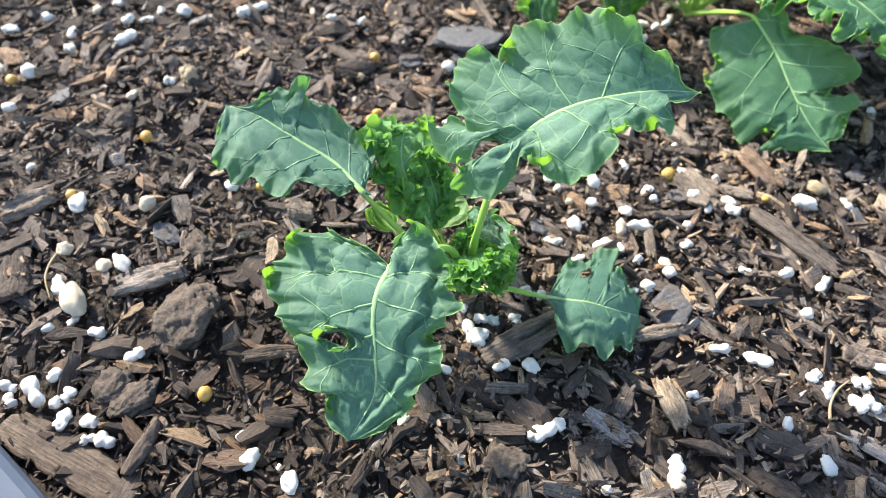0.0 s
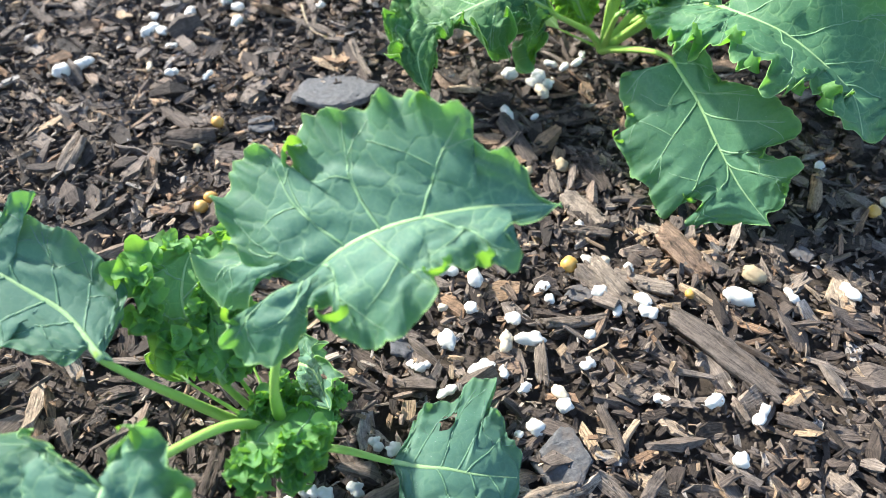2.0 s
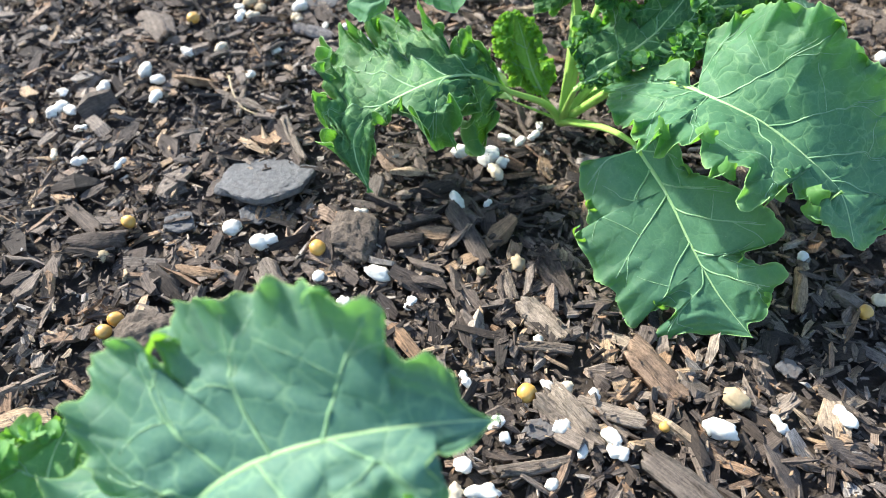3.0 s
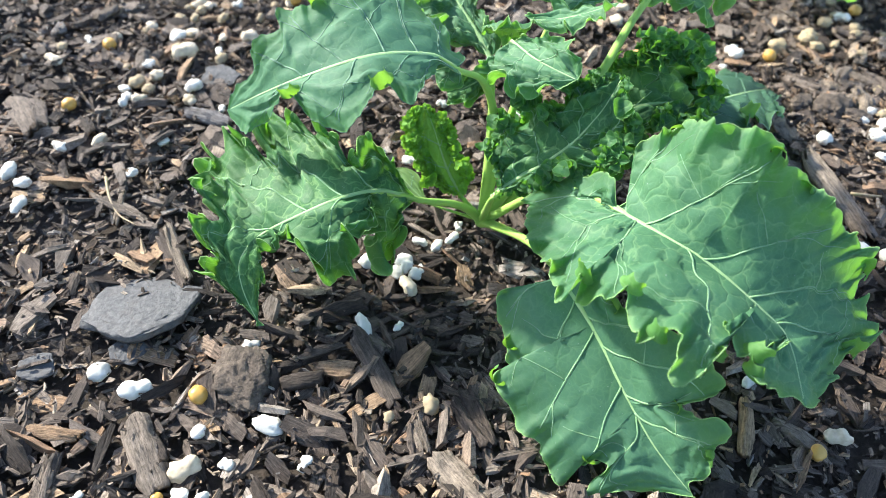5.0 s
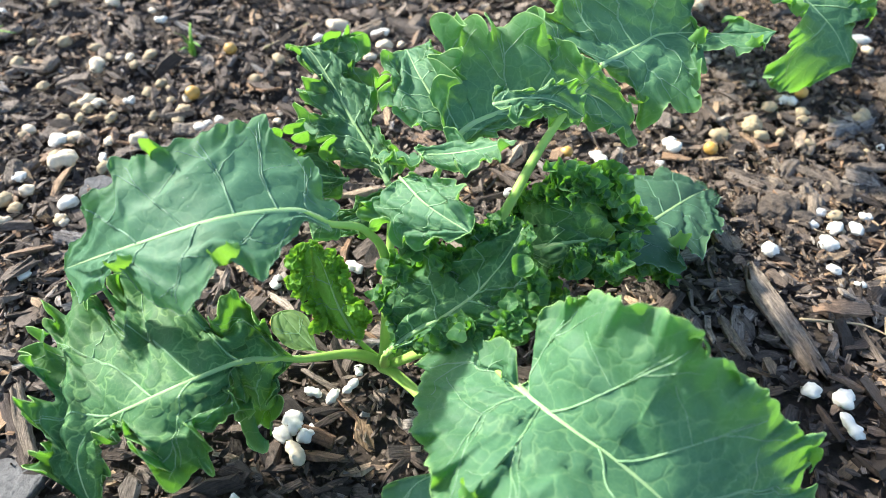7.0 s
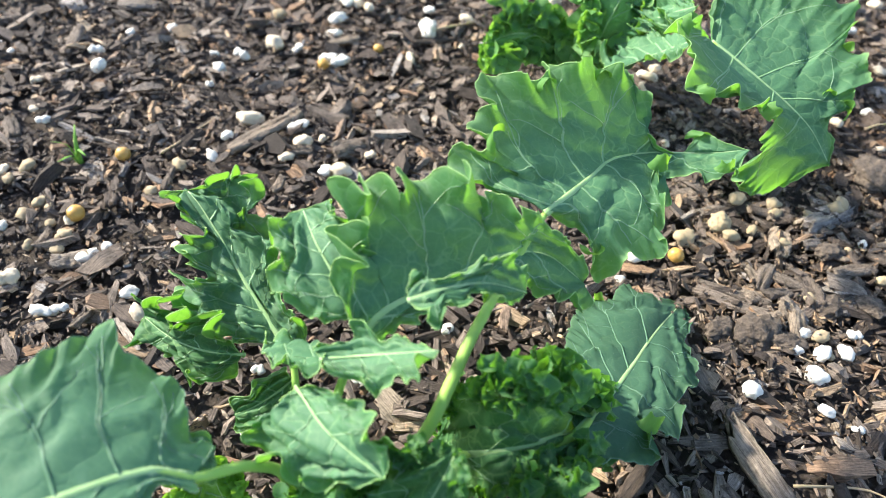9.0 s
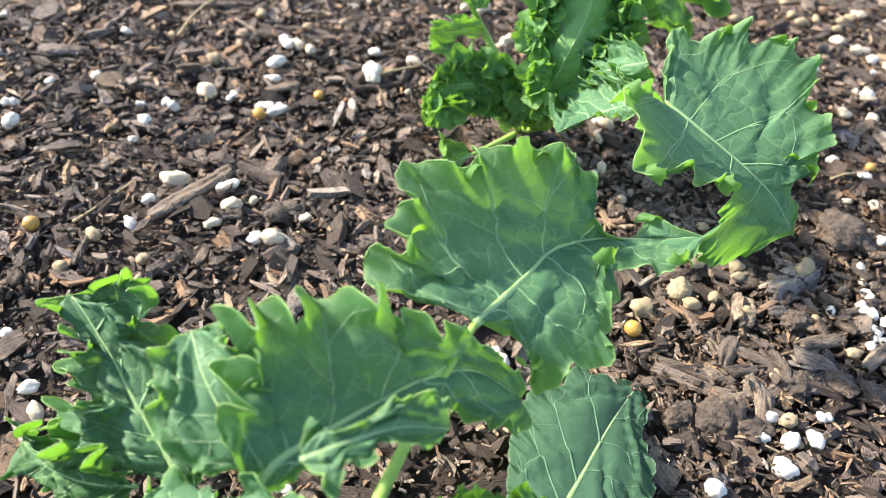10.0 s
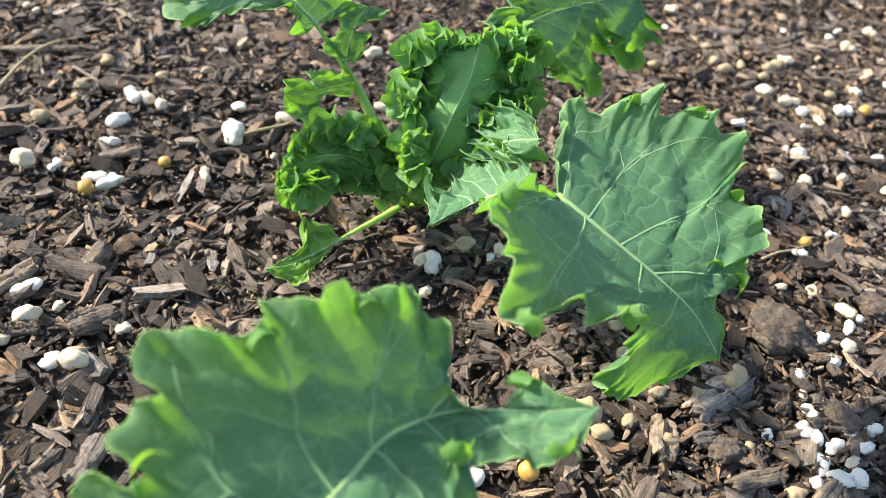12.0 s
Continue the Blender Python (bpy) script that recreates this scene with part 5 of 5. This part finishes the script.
GREY_STONES = [(17, 397, 37), (14, 377, 14), (38, 549, 17), (-200, 315, 13), (102, 194, 20), (49, 243, 11), (-18, 374, 13), (216, 282, 9), (411, 534, 10), (119, 263, 9), (-123, 224, 13)]
CLODS = [(-104, 179, 30), (55, 361, 24), (-127, 148, 17), (-118, 142, 16), (26, 119, 15), (-163, 297, 17), (463, 560, 27), (-105, 216, 14), (-23, 310, 24), (515, 560, 17), (391, 492, 13), (408, 488, 14), (418, 479, 12), (410, 521, 13), (459, 518, 14), (350, 483, 19), (360, 477, 13), (337, 489, 14)]
# x, y, length, width (mm), turn (degrees)
BARK_ROW_A = [(-27, 113, 17, 5, 65), (128, 114, 18, 10, -44), (-140, 121, 61, 17, -27), (-112, 127, 23, 5, -43), (-59, 134, 13, 8, -2), (95, 147, 24, 9, -77), (-67, 162, 23, 6, 8), (179, 169, 18, 10, -22), (35, 175, 40, 14, 30), (95, 181, 25, 7, 16), (-125, 199, 30, 11, 19), (-187, 202, 26, 17, -75), (100, 231, 17, 5, -91), (167, 232, 50, 12, -49), (-65, 241, 13, 12, 1), (-192, 242, 26, 12, 31), (115, 250, 26, 5, 7), (229, 264, 21, 4, -47)]
BARK_ROW_B = [(129, 265, 29, 11, -52), (145, 268, 25, 7, -29), (131, 269, 22, 9, -59), (166, 283, 29, 13, -55), (68, 305, 30, 6, -62), (129, 310, 25, 12, -58), (-7, 320, 33, 6, 89), (-7, 321, 33, 6, 83), (116, 326, 16, 5, -90), (118, 328, 13, 5, -79), (137, 332, 24, 8, -70), (25, 333, 32, 12, -67), (139, 333, 27, 8, -78), (24, 337, 25, 10, -58), (-99, 345, 26, 8, 83), (78, 357, 16, 7, 5), (105, 360, 37, 9, -68), (-49, 363, 23, 10, 9)]
BARK_ROW_C = [(104, 373, 19, 8, -47), (-62, 380, 43, 7, -48), (295, 414, 23, 5, -87), (317, 418, 54, 10, -81), (26, 420, 34, 6, -67), (318, 423, 52, 7, -84), (28, 424, 34, 6, -70), (7, 448, 19, 4, -42), (0, 452, 31, 4, -35), (350, 503, 33, 6, -43), (413, 507, 23, 7, -1), (-51, 520, 37, 16, -60), (422, 539, 33, 12, 16), (423, 542, 36, 12, 19), (204, 578, 17, 9, 54), (208, 640, 19, 10, 21), (167, 659, 48, 9, 36), (182, 671, 15, 9, 41)]
BARK_ROW_D = [(202, 672, 25, 10, -34), (278, 739, 30, 4, 1), (223, 750, 20, 7, 1), (299, 752, 30, 5, 57), (191, 852, 45, 5, 2), (385, 504, 25, 5, -37), (354, 507, 31, 5, -38), (369, 512, 17, 4, -80), (432, 494, 24, 6, 20)]
BARK_LISTS = [BARK_ROW_A, BARK_ROW_B, BARK_ROW_C, BARK_ROW_D]

far = random.Random(77)
FAR_ROW = []
while len(FAR_ROW) < 110:
    x, y = far.uniform(-0.05, 0.85), far.uniform(0.55, 1.0)
    if in_bed(x, y) and noise.noise(Vector((x * 14, y * 14, 3.1))) > -0.05:
        FAR_ROW.append((x * 1000, y * 1000, far.uniform(4, 8.5)))
perlite(PERLITE_LISTS + [FAR_ROW])
pellets(PELLETS)


def cluster(x, y, spread, count, low, high, seed):
    r = random.Random(seed)
    return [(r.gauss(x, spread), r.gauss(y, spread * 0.8), r.uniform(low, high)) for k in range(count)]


PEBBLES = cluster(20, 590, 28, 16, 5, 9, 1) + cluster(85, 620, 25, 10, 5, 9, 2) + cluster(-15, 655, 25, 10, 5, 9, 3) + cluster(395, 560, 22, 12, 5, 10, 4) + cluster(400, 495, 20, 8, 4, 8, 5) + cluster(600, 775, 45, 14, 5, 9, 6) + cluster(215, 800, 30, 8, 5, 9, 7)
stones(PEBBLES, STONE_TAN, "tan_stone", "small buff pebble lying among the bark chips", "stone", "stones on the bed", 0.75, 0.3, 300)
rnd_wood = random.Random(21)
for x, y, mm in cluster(440, 526, 24, 26, 5, 11, 8) + cluster(405, 505, 20, 10, 5, 12, 9) + cluster(380, 500, 22, 14, 8, 20, 10) + cluster(600, 760, 50, 24, 8, 18, 11) + cluster(60, 600, 60, 24, 8, 18, 12):
    bark_strip(x * 0.001, y * 0.001, mm * 0.001, mm * 0.001 * rnd_wood.uniform(0.25, 0.6), rnd_wood.uniform(0, 6.28), rnd_wood, "small split piece of tan wood", 1.0)


def dry_stem(x, y, length, turn, seed, thick=0.0006):
    """A thin dry stalk lying over the chips, bent and tapering."""
    r = random.Random(seed)
    z = float(ground_height(x, y)) + 0.0075
    c, n = math.cos(turn), math.sin(turn)
    bend = r.uniform(-0.25, 0.25) * length
    pts = [(x + c * length * q - n * bend * 4 * q * (1 - q), y + n * length * q + c * bend * 4 * q * (1 - q), z + 0.0015 * math.sin(q * 5 + seed)) for q in (-0.5, -0.2, 0.1, 0.5)]
    line = spline(pts, np.linspace(0, 1, 16))
    v, f = tube(line, np.linspace(thick, thick * 0.4, 16), 6)
    ob = mesh_object("dry_stem", v, f, STRAW)
    return tagged(ob, "thin dry straw-coloured stem on the mulch", "dry stem", "dry stems on the bed")


for k, (x, y, length, turn) in enumerate(((0.345, 0.412, 0.030, -1.1), (0.352, 0.40, 0.022, -1.3), (0.19, 0.85, 0.05, 0.1), (0.30, 0.75, 0.045, 0.9), (0.0, 0.45, 0.03, -0.6), (0.13, 0.66, 0.035, 0.5), (0.16, 0.15, 0.018, 0.4), (-0.06, 0.19, 0.016, 0.3), (-0.17, 0.20, 0.025, -0.9), (0.50, 0.60, 0.03, 0.2))):
    dry_stem(x, y, length, turn, k, 0.0007 if length < 0.04 else 0.001)
stones(TAN_STONES, STONE_TAN, "tan_stone", "small tan stone half sunk in the mulch", "stone", "stones on the bed", 0.7, 0.35, 60)
stones(GREY_STONES, STONE, "grey_stone", "flat weathered grey stone on the mulch", "stone", "stones on the bed", 0.13, 0.45, 80)
stones(CLODS, CLOD, "soil_clod", "dark crumbly clod of soil and bark", "clod", "clods on the bed", 0.5, 0.2, 120, 0.34)
rnd_bark = random.Random(9)
for rows in BARK_LISTS:
    for x, y, mm, wide, deg in rows:
        bark_strip(x * 0.001, y * 0.001, mm * 0.001, max(wide, 4) * 0.001, radians(deg), rnd_bark, "long split strip of weathered brown bark" if mm > 30 else "rough splinter of brown bark", 0.62)
made = 0
while made < 60:
    x, y = rnd_bark.uniform(-0.28, 0.7), rnd_bark.uniform(0.08, 0.85)
    if in_bed(x, y):
        L = rnd_bark.uniform(0.014, 0.026)
        bark_strip(x, y, L, L * rnd_bark.uniform(0.16, 0.34), rnd_bark.uniform(0, 6.28), rnd_bark, "rough splinter of brown bark")
        made += 1

# ---- plants ----
# rim curls: band, pitch, angle (degrees), bias, growth outwards, sway along the rim, fine ripple
CALM = (0.0060, 0.021, 32, 0.08, 0.08, 0.0004)
WAVY = (0.0095, 0.0165, 100, 0.15, 0.12, 0.0012, 0.0004)
FRILLED = (0.0115, 0.0140, 150, 0.14, 0.20, 0.0016, 0.0005)
CRISPED = (0.0070, 0.0070, 110, 0.25, 0.20, 0.0015, 0.0016)

plant_a = plant_at(0.012, 0.203, 0.0, "young blue-green kale plant growing in bark mulch")
plant_b = plant_at(0.158, 0.428, 0.0, "large curly kale plant with broad blue-green leaves")
plant_c = plant_at(0.344, 0.680, 0.0, "sunlit curly kale plant with yellow-green stalks")
A, B, C = (0.012, 0.203, 0.0), (0.158, 0.428, 0.0), (0.344, 0.680, 0.0)

leaf(plant_a, LEAF_L1, [A, (0.004, 0.185, 0.05)], LEAF_BLUE, 1, "broad drooping leaf with a torn notch", ears=((1, 0.10), (1, 0.20), (1, 0.54), (1, 0.80), (-1, 0.06), (-1, 0.15), (-1, 0.48)), quilt=0.0010)
leaf(plant_a, LEAF_L2, [A, (-0.012, 0.198, 0.04)], LEAF_BLUE_SMOOTH, 2, "smooth blue-green leaf held out on its stalk", curl=CALM, scallop=(0.0010, 0.0130), quilt=0.0005, ruffle=0.0013, ears=(), vein=VEIN_DULL)
leaf(plant_a, LEAF_L3, [A, (0.016, 0.192, 0.06)], LEAF_BLUE, 3, "largest leaf with curled lobes", ears=((1, 0.39), (1, 0.62), (-1, 0.02), (-1, 0.17), (-1, 0.54), (-1, 0.66)), cup=1.5, ruffle=0.0012, quilt=0.0005)
leaf(plant_a, LEAF_L4, [A, (0.03, 0.195, 0.012)], LEAF_BLUE_SMOOTH, 4, "small dark leaf with holes eaten in it", curl=CALM, scallop=(0.0010, 0.0130), quilt=0.0005, ruffle=0.0013, stalk=0.0015, rib=0.001, holes=[(1, 0.36, 0.62, 0.05, 0.14)], ears=(), vein=VEIN_DULL)
leaf(plant_a, LEAF_L5, [A], LEAF_FRESH, 5, "upright frilled young leaf", curl=FRILLED, crimp=(0.0030, 0.0046, 0.0042, 1), scallop=(0.003, 0.012), ns=420, laterals=3)
leaf(plant_a, LEAF_L6, [A], LEAF_FRESH, 6, "tightly frilled young leaf", curl=CRISPED, crimp=(0.0017, 0.0029, 0.0027, 3), scallop=(0.002, 0.009), ns=420, rib=0.0008, stalk=0.0014, laterals=3)
leaf(plant_a, LEAF_L5b, [A], LEAF_FRESH, 8, "tightly frilled upright leaf", curl=CRISPED, crimp=(0.0017, 0.0029, 0.0027, 3), scallop=(0.002, 0.009), ns=420, rib=0.0008, stalk=0.0014, laterals=3)
leaf(plant_a, LEAF_L9, [A], LEAF_BRIGHT, 9, "small yellow-green leaf", rib=0.0006, stalk=0.0012, laterals=3, ns=80)
leaf(plant_a, LEAF_L8, [A], COTYLEDON, 10, "smooth pale seed leaf", ruffle=0.0006, teeth=0, curl=CALM, scallop=None, rib=0.0005, stalk=0.001, laterals=2, ns=60)
leaf(plant_a, LEAF_L7, [A], LEAF_BLUE, 7, "small toothed leaf", rib=0.0008, stalk=0.001, curl=CALM, holes=[(1, 0.72, 0.55, 0.05, 0.12)])
leaf(plant_b, LEAF_M1, [B, (0.168, 0.395, 0.022)], LEAF_SEA_SMOOTH, 11, "leaf bending down to the soil", curl=CALM, scallop=(0.0010, 0.0130), quilt=0.0005, ruffle=0.0013, ears=((1, 0.15), (1, 0.27), (1, 0.63), (-1, 0.20), (-1, 0.58), (-1, 0.80)))
leaf(plant_b, LEAF_M2, [B, (0.180, 0.40, 0.045)], LEAF_SEA, 12, "broad leaf with a scalloped rim", ears=((1, 0.10), (1, 0.36), (1, 0.44), (1, 0.66), (1, 0.80), (-1, 0.15), (-1, 0.28), (-1, 0.42), (-1, 0.61), (-1, 0.73), (-1, 0.80)), quilt=0.0014)
leaf(plant_b, LEAF_M3, [B, (0.148, 0.426, 0.012)], LEAF_GREEN, 13, "lobed leaf with a drooping tip", curl=FRILLED, scallop=(0.0032, 0.0135), ruffle=0.0040, teeth=0.0003, ns=420)
leaf(plant_b, LEAF_M4, [B, (0.160, 0.436, 0.05), (0.152, 0.428, 0.075)], LEAF_SEA_SMOOTH, 14, "smooth leaf on an arched stalk", curl=CALM, scallop=(0.0010, 0.0130), quilt=0.0005, ruffle=0.0013, ears=((1, 0.45), (-1, 0.32), (-1, 0.62)), vein=VEIN_DULL)
leaf(plant_b, LEAF_M5, [B, (0.163, 0.45, 0.03)], LEAF_SEA, 15, "tall leaf with frilled lobes", curl=FRILLED, scallop=(0.0032, 0.0135), ruffle=0.0040, teeth=0.0003, ns=420, cup=1.8)
leaf(plant_b, LEAF_J, [B, (0.165, 0.436, 0.04)], LEAF_SEA, 16, "tall leaf with a wavy upturned rim", curl=WAVY, ruffle=0.0016, cup=1.5)
leaf(plant_b, LEAF_Jd, [], LEAF_SEA, 45, "upright lobe beside the fold of a tall leaf", rib=0.0008, laterals=4, curl=WAVY)
leaf(plant_b, LEAF_Je, [], LEAF_SEA, 46, "pale front lobe of a tall leaf", rib=0.0007, laterals=3, curl=WAVY)
leaf(plant_b, LEAF_Ja, [], LEAF_SEA, 41, "oval leaflet at the foot of a tall leaf", rib=0.0006, laterals=3)
leaf(plant_b, LEAF_Jb, [], LEAF_SEA, 42, "wavy leaflet at the foot of a tall leaf", rib=0.0006, laterals=3, curl=WAVY)
leaf(plant_b, LEAF_Jc, [], LEAF_SEA, 43, "broad leaflet at the foot of a tall leaf", rib=0.0006, laterals=3, curl=WAVY)
leaf(plant_b, LEAF_M5b, [], LEAF_GREEN, 44, "frilled leaflet at the foot of a tall leaf", rib=0.0006, laterals=3, curl=FRILLED, scallop=(0.0032, 0.0135), ruffle=0.0040, teeth=0.0003, ns=420)
leaf(plant_b, LEAF_M11, [], LEAF_GREEN, 48, "frilled leaflet low on a tall leaf", rib=0.0006, laterals=3, curl=FRILLED, scallop=(0.0026, 0.0110), ruffle=0.0030, ns=240)
leaf(plant_b, LEAF_M4b, [], LEAF_SEA_SMOOTH, 49, "rounded lobe at the foot of a smooth leaf", rib=0.0006, laterals=2, curl=CALM, ns=120, ears=())
leaf(plant_b, LEAF_K, [B, (0.196, 0.430, 0.068), (0.216, 0.451, 0.084)], LEAF_SEA, 17, "highest leaf on a long straight stalk", ears=((1, 0.17), (1, 0.36), (1, 0.50), (1, 0.83), (-1, 0.18), (-1, 0.67), (-1, 0.86)), cup=1.6, ruffle=0.0014, quilt=0.0006)
leaf(plant_b, LEAF_M7, [B], LEAF_GREEN, 18, "frilled dark green inner leaf", curl=FRILLED, scallop=(0.0032, 0.0135), ruffle=0.0040, teeth=0.0003, ns=420, crimp=(0.0020, 0.0036, 0.0034, 2))
leaf(plant_b, LEAF_M8, [B, (0.185, 0.43, 0.03)], LEAF_GREEN, 19, "frilled leaf behind the inner leaves", curl=FRILLED, scallop=(0.0032, 0.0135), ruffle=0.0040, teeth=0.0003, ns=420, crimp=(0.0020, 0.0036, 0.0034, 2))
leaf(plant_b, LEAF_M9, [B, (0.20, 0.43, 0.03)], LEAF_SHADED, 20, "dull leaf lying near the soil, coloured dark for shade", curl=CALM, scallop=(0.0010, 0.0130), quilt=0.0005, ruffle=0.0013, ears=((1, 0.5), (-1, 0.28)), vein=VEIN_DULL)
leaf(plant_c, LEAF_N1, [C, (0.358, 0.63, 0.045)], LEAF_SEA, 31, "broad sunlit leaf with deep lobes", ears=((1, 0.17), (1, 0.30), (1, 0.48), (1, 0.70), (1, 0.76), (-1, 0.09), (-1, 0.36), (-1, 0.60), (-1, 0.78)), cup=1.6, ruffle=0.0014, laterals=4, quilt=0.0006)
leaf(plant_c, LEAF_N7, [], LEAF_SEA, 32, "small lobed leaflet")
leaf(plant_b, LEAF_M10, [B], LEAF_BRIGHT, 21, "small bright frilled leaf", curl=CRISPED, crimp=(0.0014, 0.0026, 0.0024, 3), scallop=(0.002, 0.009), ns=420, rib=0.0008, stalk=0.0018, laterals=3)
leaf(plant_b, LEAF_M13, [B], COTYLEDON, 22, "smooth pale seed leaf", ruffle=0.0006, teeth=0, curl=CALM, scallop=None, rib=0.0005, stalk=0.001, laterals=2, ns=60)
leaf(plant_c, LEAF_N2, [C], LEAF_BRIGHT, 33, "narrow leaf seen edge-on near the soil", rib=0.001)
leaf(plant_c, LEAF_N3, [C, (0.332, 0.693, 0.036), (0.328, 0.712, 0.047)], LEAF_SEA, 34, "long-stalked leaf with a broad blade", stalk=0.0028)
leaf(plant_c, LEAF_N3a, [], LEAF_SEA, 39, "small leaflet on a long stalk", rib=0.0007, laterals=2)
leaf(plant_c, LEAF_N3b, [], LEAF_SEA, 40, "small leaflet on a long stalk", rib=0.0007, laterals=2)
leaf(plant_c, LEAF_N4, [C], LEAF_FRESH, 35, "tightly frilled low leaf", curl=CRISPED, crimp=(0.0040, 0.0062, 0.0056, 3), scallop=(0.002, 0.009), ns=420, laterals=3)
leaf(plant_c, LEAF_N9, [C], LEAF_BRIGHT, 47, "small yellow-green inner leaf", curl=CRISPED, crimp=(0.0036, 0.0055, 0.0052, 2), scallop=(0.002, 0.009), ns=300, rib=0.0008, stalk=0.0018, laterals=3)
leaf(plant_c, LEAF_N5, [C, (0.346, 0.665, 0.014)], LEAF_FRESH, 36, "tightly frilled central leaf", curl=FRILLED, crimp=(0.0042, 0.0066, 0.0056, 3), scallop=(0.0035, 0.013), ns=420, laterals=4)
leaf(plant_c, LEAF_N8, [C], LEAF_SEA, 37, "lobed leaflet", curl=FRILLED, scallop=(0.0032, 0.0135), ruffle=0.0040, teeth=0.0003, ns=420)
leaf(plant_c, LEAF_N6, [C, (0.352, 0.682, 0.03)], LEAF_SEA, 38, "far leaf with a hanging rim", curl=FRILLED, scallop=(0.0032, 0.0135), ruffle=0.0040, teeth=0.0003, ns=420)


def grass_tuft(x, y, blades, height, seed, spread):
    """A small seedling tuft of flat, tapering blades."""
    r = random.Random(seed)
    z = float(ground_height(x, y)) + 0.001
    tuft = tagged(new("grass_tuft"), "small pale green grass seedling in the mulch", "grass tuft", "weeds on the bed")
    for k in range(blades):
        a = r.uniform(0, 6.28)
        h = height * r.uniform(0.55, 1.0)
        reach = spread * r.uniform(0.3, 1.0)
        line = spline([(x, y, z), (x + math.cos(a) * reach * 0.3, y + math.sin(a) * reach * 0.3, z + h * 0.6), (x + math.cos(a) * reach, y + math.sin(a) * reach, z + h * r.uniform(0.6, 1.0))], np.linspace(0, 1, 9))
        v, f = tube(line, np.linspace(0.0016, 0.0003, 9), 6, 0.25)
        mesh_object("blade", v, f, LEAF_BRIGHT, tuft)


grass_tuft(0.078, 0.655, 6, 0.026, 3, 0.016)
grass_tuft(0.050, 0.845, 9, 0.03, 4, 0.03)
grass_tuft(-0.038, 0.689, 7, 0.018, 5, 0.02)


def bed_edge():
    """The painted rim of the raised bed: a rolled board with a rounded top."""
    a, b = Vector((-0.155, 0.1165, 0)), Vector((-0.135, 0.100, 0))
    d = (b - a).normalized()
    side = Vector((-d.y, d.x, 0))
    if side.y > 0:
        side = -side
    prof = [(0.0, -0.12), (0.0, 0.012), (0.0012, 0.0165), (0.004, 0.019), (0.034, 0.019), (0.037, 0.0165), (0.038, 0.012), (0.038, -0.12)]
    V, F = [], []
    start = a - d * 0.9
    for i in range(21):
        c = start + d * (1.8 * i / 20)
        V += [tuple(c + side * p + Vector((0, 0, q))) for p, q in prof]
    n = len(prof)
    for i in range(20):
        F += [(i * n + j, (i + 1) * n + j, (i + 1) * n + (j + 1) % n, i * n + (j + 1) % n) for j in range(n)]
    F += [tuple(range(n)), tuple(20 * n + j for j in range(n - 1, -1, -1))]
    tagged(mesh_object("bed_edge", V, F, FRAME_PAINT, None, False), "blue-grey painted rim of the planting bed", "bed edge", kind="structure")


bed_edge()
